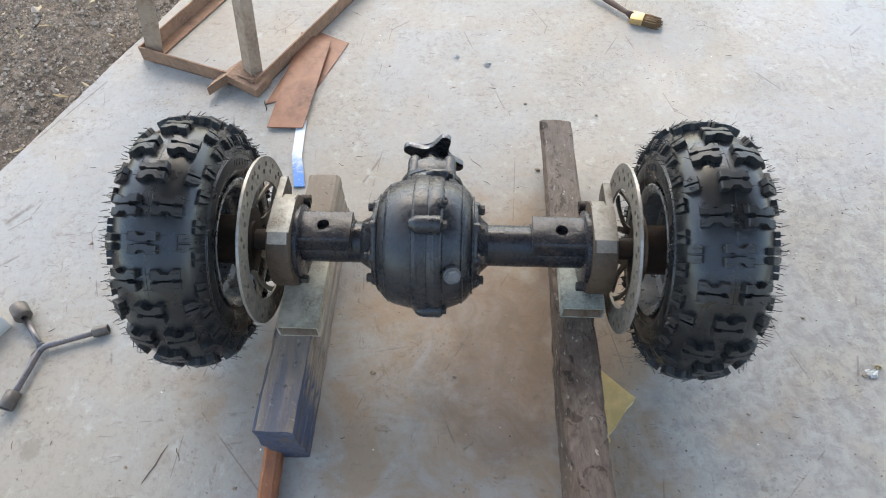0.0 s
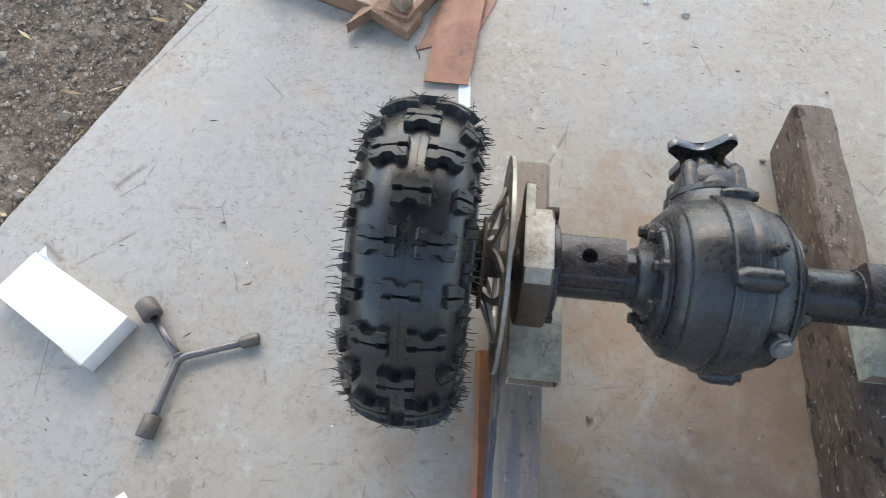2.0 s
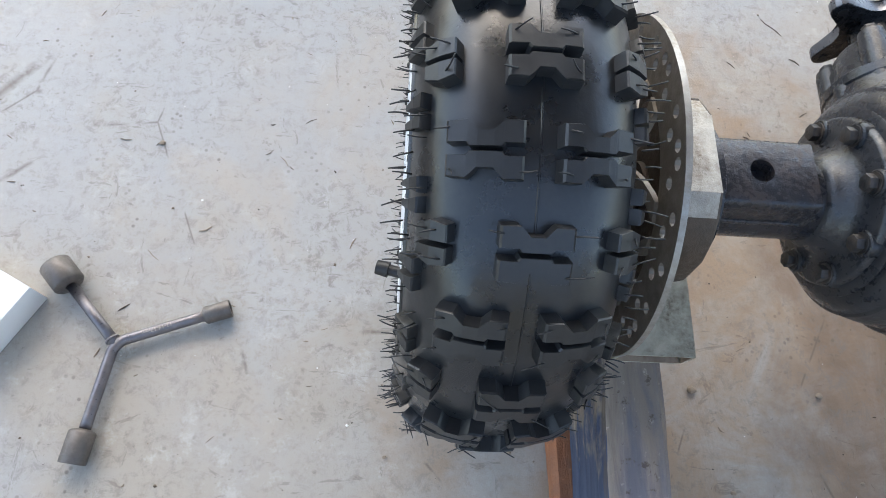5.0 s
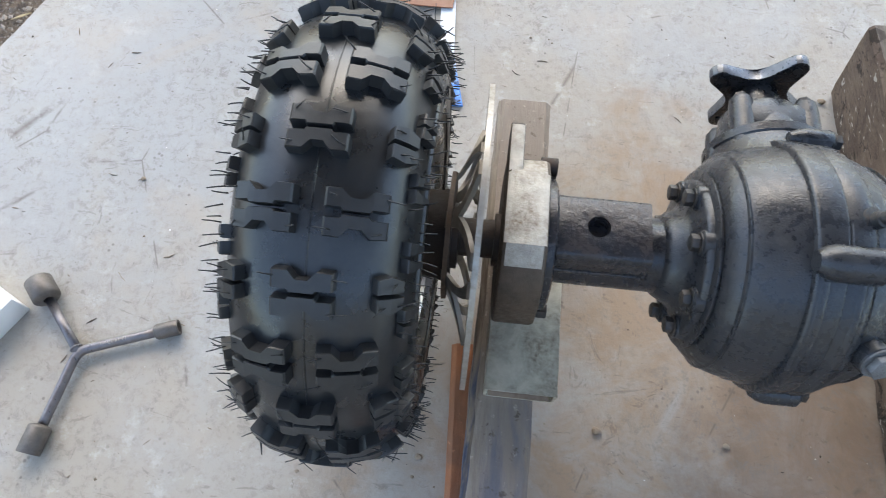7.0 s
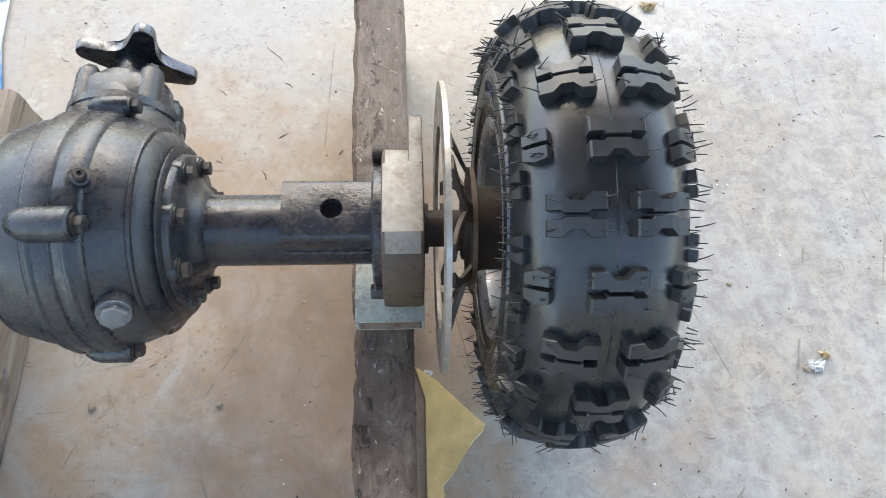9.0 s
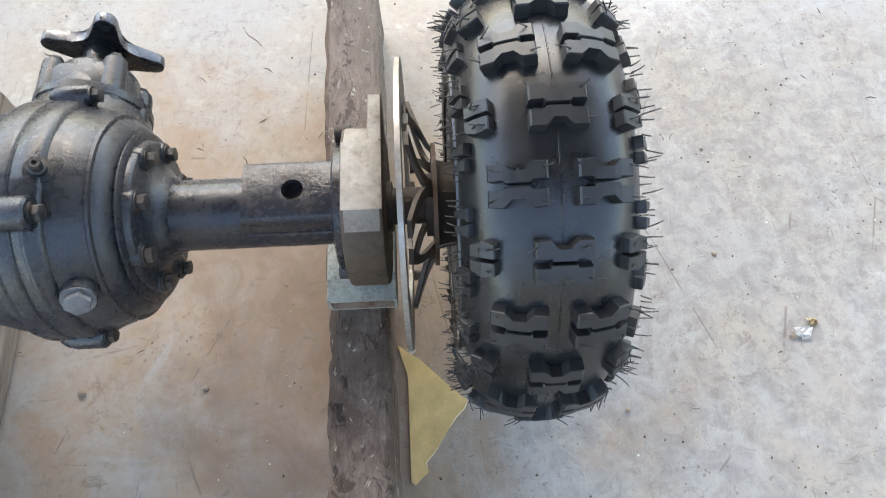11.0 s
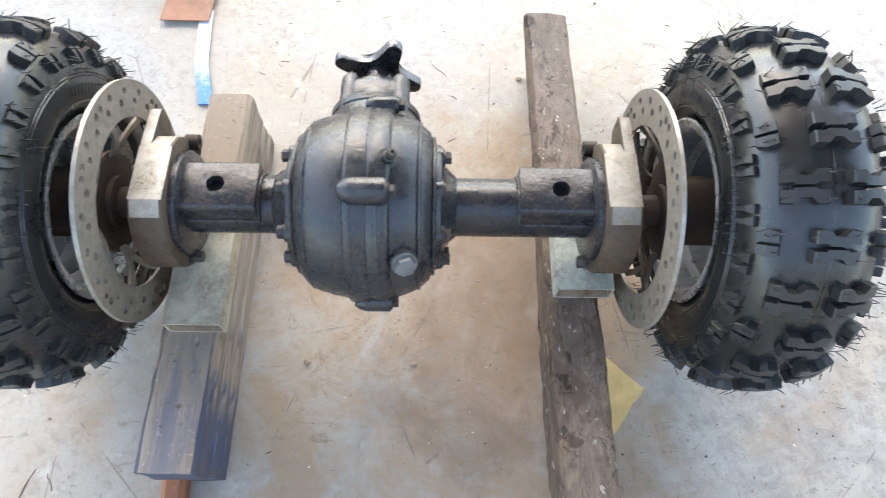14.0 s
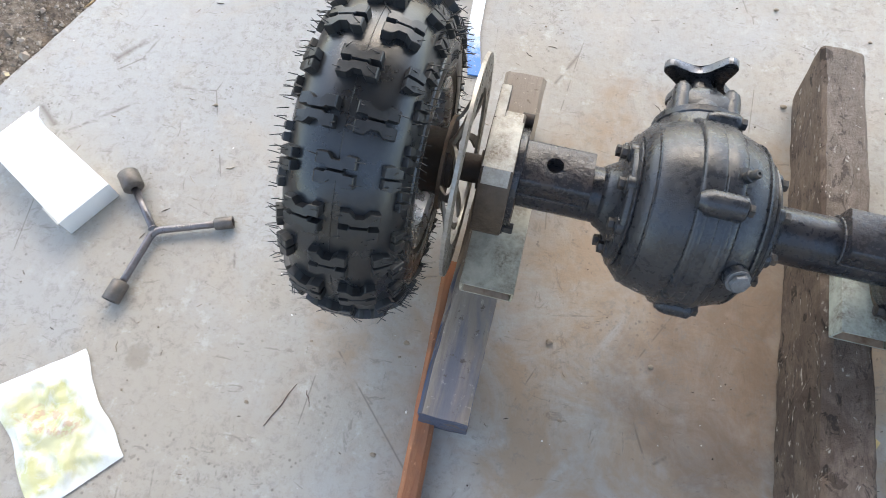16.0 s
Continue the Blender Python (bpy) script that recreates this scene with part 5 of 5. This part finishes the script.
def stand():
    root = thing("steel_stand", (-0.6, 0.8, 0), "rusty brown angle-iron stand with posts, standing on the slab", "stand")
    c1, c2 = (-0.826, 0.749), (-0.494, 0.628)
    f1, f2 = (-0.60, 1.27), (-0.215, 1.20)
    for name, a, b in (("front_rail", c1, c2), ("right_rail", c2, f2), ("left_rail", c1, f1), ("back_rail", f1, f2)):
        bm = bmesh.new()
        flat(bm, a, b, 0.001, 0.041, 0.004)
        av, bv = Vector((*a, 0)), Vector((*b, 0))
        u = (bv - av).normalized()
        s = Vector((-u.y, u.x, 0)) * (1 if name in ("front_rail", "right_rail") else -1)
        lo = [bm.verts.new(p + Vector((0, 0, z))) for z in (0.001, 0.005) for p in (av, bv, bv + s * 0.036, av + s * 0.036)]
        for f in ((0, 1, 2, 3), (4, 5, 6, 7), (0, 1, 5, 4), (2, 3, 7, 6), (1, 2, 6, 5), (0, 3, 7, 4)):
            bm.faces.new([lo[i] for i in f])
        part(name, bm, M_PRIMER, root, "angle-iron rail in red oxide primer", False)
    bm = bmesh.new()
    angle_post(bm, (-0.509, 0.640, 0.004), (-0.495, 0.845, 0.62), 0.034, 0.004, (0.6, 0.8, 0))
    part("post", bm, M_POST, root, "brown-grey angle-iron post", False)
    bm = bmesh.new()
    angle_post(bm, (-0.818, 0.752, 0.004), (-0.70, 0.80, 0.62), 0.046, 0.004, (1, -0.1, 0))
    part("post", bm, M_POST, root, "brown-grey angle-iron post", False)
    bm = bmesh.new()
    ridge0, ridge1 = Vector((-0.570, 0.642, 0.044)), Vector((-0.545, 0.70, 0.044))
    for s, e in ((Vector((-0.044, -0.034, -0.012)), 1), (Vector((0.078, -0.036, -0.016)), 1)):
        q = [ridge0, ridge1, ridge1 + s, ridge0 + s]
        up = [bm.verts.new(p) for p in q]
        dn = [bm.verts.new(p - Vector((0, 0, 0.024))) for p in q]
        bm.faces.new(up), bm.faces.new(dn[::-1])
        for i in range(4):
            bm.faces.new((up[i], up[(i + 1) % 4], dn[(i + 1) % 4], dn[i]))
    part("bent_bracket", bm, M_PRIMER, root, "rusty bent bracket welded to the rail", False)
    bm = bmesh.new()
    rnd = random.Random(8)
    for k in range(26):
        p = Vector((-0.50 + rnd.uniform(-0.02, 0.02), 0.632 + rnd.uniform(-0.006, 0.02), rnd.uniform(0.005, 0.045)))
        bmesh.ops.create_icosphere(bm, subdivisions=1, radius=rnd.uniform(0.002, 0.005), matrix=Matrix.Translation(p))
    part("weld_lumps", bm, M_PRIMER, root, "", True)


stand()


def thin_sheet(name, pts, z, t, mat, label, category, lift=None):
    bm = bmesh.new()
    lo = [bm.verts.new((x, y, z + (lift[i] if lift else 0))) for i, (x, y) in enumerate(pts)]
    hi = [bm.verts.new((v.co.x, v.co.y, v.co.z + t)) for v in lo]
    n = len(pts)
    bm.faces.new(lo[::-1]), bm.faces.new(hi)
    for i in range(n):
        bm.faces.new((lo[i], lo[(i + 1) % n], hi[(i + 1) % n], hi[i]))
    x, y = sum(p[0] for p in pts) / n, sum(p[1] for p in pts) / n
    return single(name, bm, mat, (x, y, z), label, category, smooth=False)


thin_sheet("steel_sheet", [(-0.470, 0.585), (-0.352, 0.640), (-0.292, 0.828), (-0.392, 0.880), (-0.43, 0.75)], 0.001, 0.002, M_SHEET, "brown coated sheet lying under the stand, edges curled", "sheet")
thin_sheet("steel_sheet", [(-0.447, 0.500), (-0.360, 0.500), (-0.337, 0.815), (-0.424, 0.86)], 0.0075, 0.002, M_SHEET, "long red-brown coated sheet leaning on another, against the stand", "sheet", [0, 0, 0.006, 0.002])


def strip():
    root = thing("metal_strip", (-0.355, 0.40, 0), "narrow metal strip, white with a scuffed blue end, under a sheet", "strip")
    for name, pts, mat in (("white_part", [(-0.372, 0.415), (-0.349, 0.415), (-0.357, 0.53), (-0.380, 0.53)], M_STRIPE), ("blue_part", [(-0.3505, 0.320), (-0.3265, 0.321), (-0.349, 0.415), (-0.372, 0.415)], M_STRIPE)):
        bm = bmesh.new()
        lo = [bm.verts.new((x, y, 0.002)) for x, y in pts]
        hi = [bm.verts.new((x, y, 0.005)) for x, y in pts]
        bm.faces.new(lo[::-1]), bm.faces.new(hi)
        for i in range(4):
            bm.faces.new((lo[i], lo[(i + 1) % 4], hi[(i + 1) % 4], hi[i]))
        part(name, bm, mat, root, "", False)


strip()


# ---- loose bits ----
def lumps(bm, n, area, size, rnd, flatness=0.5, keep=None, z=0.0):
    for _ in range(n):
        x, y = rnd.uniform(*area[0]), rnd.uniform(*area[1])
        if keep and not keep(x, y):
            continue
        s = size[0] * (size[1] / size[0]) ** (rnd.random() ** 2.2)
        o = Vector((x, y, (z(x, y) if callable(z) else z) + s * flatness * 0.45))
        rot = Matrix.Rotation(rnd.uniform(0, 6.28), 3, "Z")
        pts = [Vector((rnd.uniform(0.6, 1.1), 0, 0)), Vector((0, rnd.uniform(0.45, 0.9), 0)), Vector((-rnd.uniform(0.6, 1.1), 0.1, 0)), Vector((0.1, -rnd.uniform(0.45, 0.9), 0)), Vector((rnd.uniform(-0.2, 0.2), 0, flatness)), Vector((0, rnd.uniform(-0.2, 0.2), -flatness))]
        vs = [bm.verts.new(o + rot @ (p * s)) for p in pts]
        for i in range(4):
            bm.faces.new((vs[i], vs[(i + 1) % 4], vs[4]))
            bm.faces.new((vs[(i + 1) % 4], vs[i], vs[5]))


def on_slab(x, y):
    return (Vector((x, y, 0)) - EDGE0).dot(EDGE_N) < -0.02


def in_yard(x, y):
    return (Vector((x, y, 0)) - EDGE0).dot(EDGE_N) > 0.015


rnd = random.Random(11)
bm = bmesh.new()
lumps(bm, 1300, ((-1.3, 1.5), (-0.9, 1.6)), (0.0006, 0.0028), rnd, 0.6, on_slab)
lumps(bm, 1100, ((0.3, 1.1), (-0.5, 0.5)), (0.0007, 0.0026), rnd, 0.6, on_slab)
for _ in range(420):
    x, y = rnd.uniform(-1.2, 1.3), rnd.uniform(-0.7, 1.4)
    if on_slab(x, y):
        a, ln, w = rnd.choice((0.6, 2.2, 2.8, 0.2)) + rnd.gauss(0, 0.5), 0.002 + 0.007 * rnd.random() ** 2, rnd.uniform(0.0004, 0.0010)
        u, v = Vector((math.cos(a), math.sin(a), 0)), Vector((-math.sin(a), math.cos(a), 0))
        o = Vector((x, y, 0.0006))
        rod(bm, [o - u * ln, o + v * ln * rnd.uniform(-0.3, 0.3), o + u * ln], [w * 0.6, w, w * 0.5], 5)
single("grit", bm, M_CRUMB, (0, 0, 0), "scattered dark grit and soil crumbs on the concrete", "grit", "stuff", False)
bm = bmesh.new()
lumps(bm, 520, ((-1.3, 1.5), (-0.9, 1.6)), (0.0007, 0.0028), rnd, 0.4, on_slab)
single("paint_flakes", bm, M_CHIP, (0, 0, 0), "scattered pale paint flakes and chips on the concrete", "flakes", "stuff", False)


def yard_height(x, y):
    return -0.035 + 0.02 * noise.noise(Vector((x * 3, y * 3, 0))) + 0.012 * noise.noise(Vector((x * 11, y * 11, 3))) + 0.004


bm = bmesh.new()
lumps(bm, 46000, ((-2.1, -0.55), (-0.3, 1.7)), (0.0016, 0.0085), rnd, 0.7, in_yard, yard_height)
lumps(bm, 420, ((-2.1, -0.55), (-0.3, 1.7)), (0.008, 0.021), rnd, 0.6, in_yard, yard_height)
single("gravel", bm, M_STONE, (-1.4, 0.8, 0), "loose grey-brown gravel and clods in the yard", "gravel", "stuff", False)
bm = bmesh.new()
for _ in range(230):
    x, y = rnd.uniform(-2.2, -0.6), rnd.uniform(-0.3, 1.8)
    if in_yard(x, y):
        a, ln, w = rnd.uniform(0, 6.28), rnd.uniform(0.006, 0.03), rnd.uniform(0.0015, 0.005)
        u, v = Vector((math.cos(a), math.sin(a), rnd.uniform(-0.2, 0.2))), Vector((-math.sin(a), math.cos(a), 0))
        o = Vector((x, y, yard_height(x, y) + 0.009))
        vs = [bm.verts.new(o + u * i * ln + v * j * w + Vector((0, 0, 0.002 * k))) for k in (0, 1) for i, j in ((-1, 0), (0, 1), (1, 0), (0, -1))]
        bm.faces.new(vs[:4][::-1]), bm.faces.new(vs[4:])
        for i in range(4):
            bm.faces.new((vs[i], vs[(i + 1) % 4], vs[4 + (i + 1) % 4], vs[4 + i]))
single("dry_leaf_litter", bm, M_STRAW, (-1.4, 0.8, 0), "dry straw and leaf fragments on the soil", "litter", "stuff", False)


def twig(p, q, r, mat, label, name="twig", cat="twig"):
    bm = bmesh.new()
    p, q = Vector((*p, r)), Vector((*q, r))
    side = Vector((-(q - p).y, (q - p).x, 0)).normalized()
    pts = [p.lerp(q, f) + side * 0.0012 * math.sin(f * 9 + p.x * 50) for f in (0, 0.25, 0.5, 0.75, 1)]
    rod(bm, pts, [r * 0.7, r, r * 0.9, r, r * 0.6], 6)
    single(name, bm, mat, ((p.x + q.x) / 2, (p.y + q.y) / 2, 0), label, cat, smooth=True)


twig((-0.494, -0.334), (-0.468, -0.267), 0.0007, M_HANDLE, "thin dark dry twig lying on the concrete")
twig((-0.452, -0.272), (-0.440, -0.293), 0.0006, M_HANDLE, "short dark dry twig on the concrete")
twig((-0.475, 0.60), (-0.462, 0.565), 0.0014, M_BOLT, "bent bit of dark wire beside the sheets", "wire_offcut", "wire")


def scrap(at, size, seed, mat, label, name, cat):
    """A crumpled little sheet."""
    g = random.Random(seed)
    bm = bmesh.new()
    n = 6
    v = {}
    for i in range(n + 1):
        for j in range(n + 1):
            a, b = i / n - 0.5, j / n - 0.5
            h = abs(noise.noise(Vector((a * 4 + seed, b * 4, 0)))) * size * 0.6 + 0.0012
            v[i, j] = bm.verts.new((at[0] + a * size * (1 + 0.5 * b) + g.uniform(-1, 1) * size * 0.06, at[1] + b * size * 0.8 + g.uniform(-1, 1) * size * 0.06, h))
    for i in range(n):
        for j in range(n):
            if (i, j) not in ((0, 0), (n - 1, 0), (n - 1, n - 1)):
                bm.faces.new((v[i, j], v[i + 1, j], v[i + 1, j + 1], v[i, j + 1]))
    low = bmesh.ops.solidify(bm, geom=bm.faces[:], thickness=0.0006)
    single(name, bm, mat, (at[0], at[1], 0), label, cat, smooth=False)


scrap((0.780, -0.090), 0.020, 3, M_BOX, "crumpled scrap of white paper on the concrete", "paper_scrap", "paper")
scrap((0.795, -0.076), 0.012, 8, M_STRAW, "small dry brown leaf fragment on the concrete", "leaf_fragment", "leaf")
scrap((0.080, 0.748), 0.018, 5, M_BAG, "crumpled shred of clear plastic film", "film_shred", "plastic")
scrap((0.000, 0.778), 0.013, 6, M_BOX, "small white paint peeling on the concrete", "paint_peel", "flake")
scrap((0.279, -0.089), 0.010, 7, M_BOX, "small white chip beside the beam", "paint_chip", "flake")
scrap((0.648, 0.500), 0.022, 9, M_STRAW, "dry tan leaf fragment on the concrete", "leaf_fragment", "leaf")
scrap((-1.32, 0.36), 0.035, 12, M_BOX, "scrap of white paper on the soil", "paper_scrap", "paper")


def pebble(x, y, r, seed):
    """A small dark lump of grit, uneven all round."""
    bm = bmesh.new()
    bmesh.ops.create_icosphere(bm, subdivisions=2, radius=r)
    for v in bm.verts:
        n = noise.noise(v.co * (0.9 / r) + Vector((seed * 3.1, 0, 0)))
        v.co = Vector((v.co.x * (1.1 + 0.5 * n), v.co.y * (0.85 + 0.4 * n), v.co.z * (0.55 + 0.2 * n)))
    low = min(v.co.z for v in bm.verts)
    bmesh.ops.translate(bm, verts=bm.verts, vec=(x, y, -low))
    ob = single("pebble", bm, M_CRUMB, (x, y, 0), "small dark pebble lying on the concrete", "pebble", smooth=False)
    tagged(ob, "small dark pebble lying on the concrete", "pebble", "pebbles on the slab")


for i, (x, y, r) in enumerate(((-0.335, -0.194, 0.0022),
                                (-0.529, -0.308, 0.0028),
                                (-0.335, -0.335, 0.0034),
                                (-0.33, -0.171, 0.004),
                                (0.057, -0.215, 0.0022),
                                (-0.092, -0.228, 0.0028),
                                (-0.754, 0.153, 0.0034),
                                (0.024, -0.121, 0.004),
                                (-0.467, -0.202, 0.0022),
                                (0.118, -0.146, 0.0028),
                                (0.194, 0.388, 0.0052),
                                (-0.126, -0.12, 0.0052),
                                (-0.235, 0.461, 0.0022),
                                (-0.173, 0.738, 0.0028),
                                (0.344, 0.569, 0.0034),
                                (0.174, 0.604, 0.004),
                                (0.119, 0.008, 0.0022),
                                (0.701, 0.182, 0.0028),
                                (0.687, 0.023, 0.0034),
                                (0.765, -0.094, 0.004),
                                (0.89, 0.356, 0.0022),
                                (0.541, -0.174, 0.0028))):
    pebble(x, y, r, i)
twig((0.042, 0.418), (0.069, 0.392), 0.0006, M_HANDLE, "thin dark thread lying on the concrete", "thread", "thread")
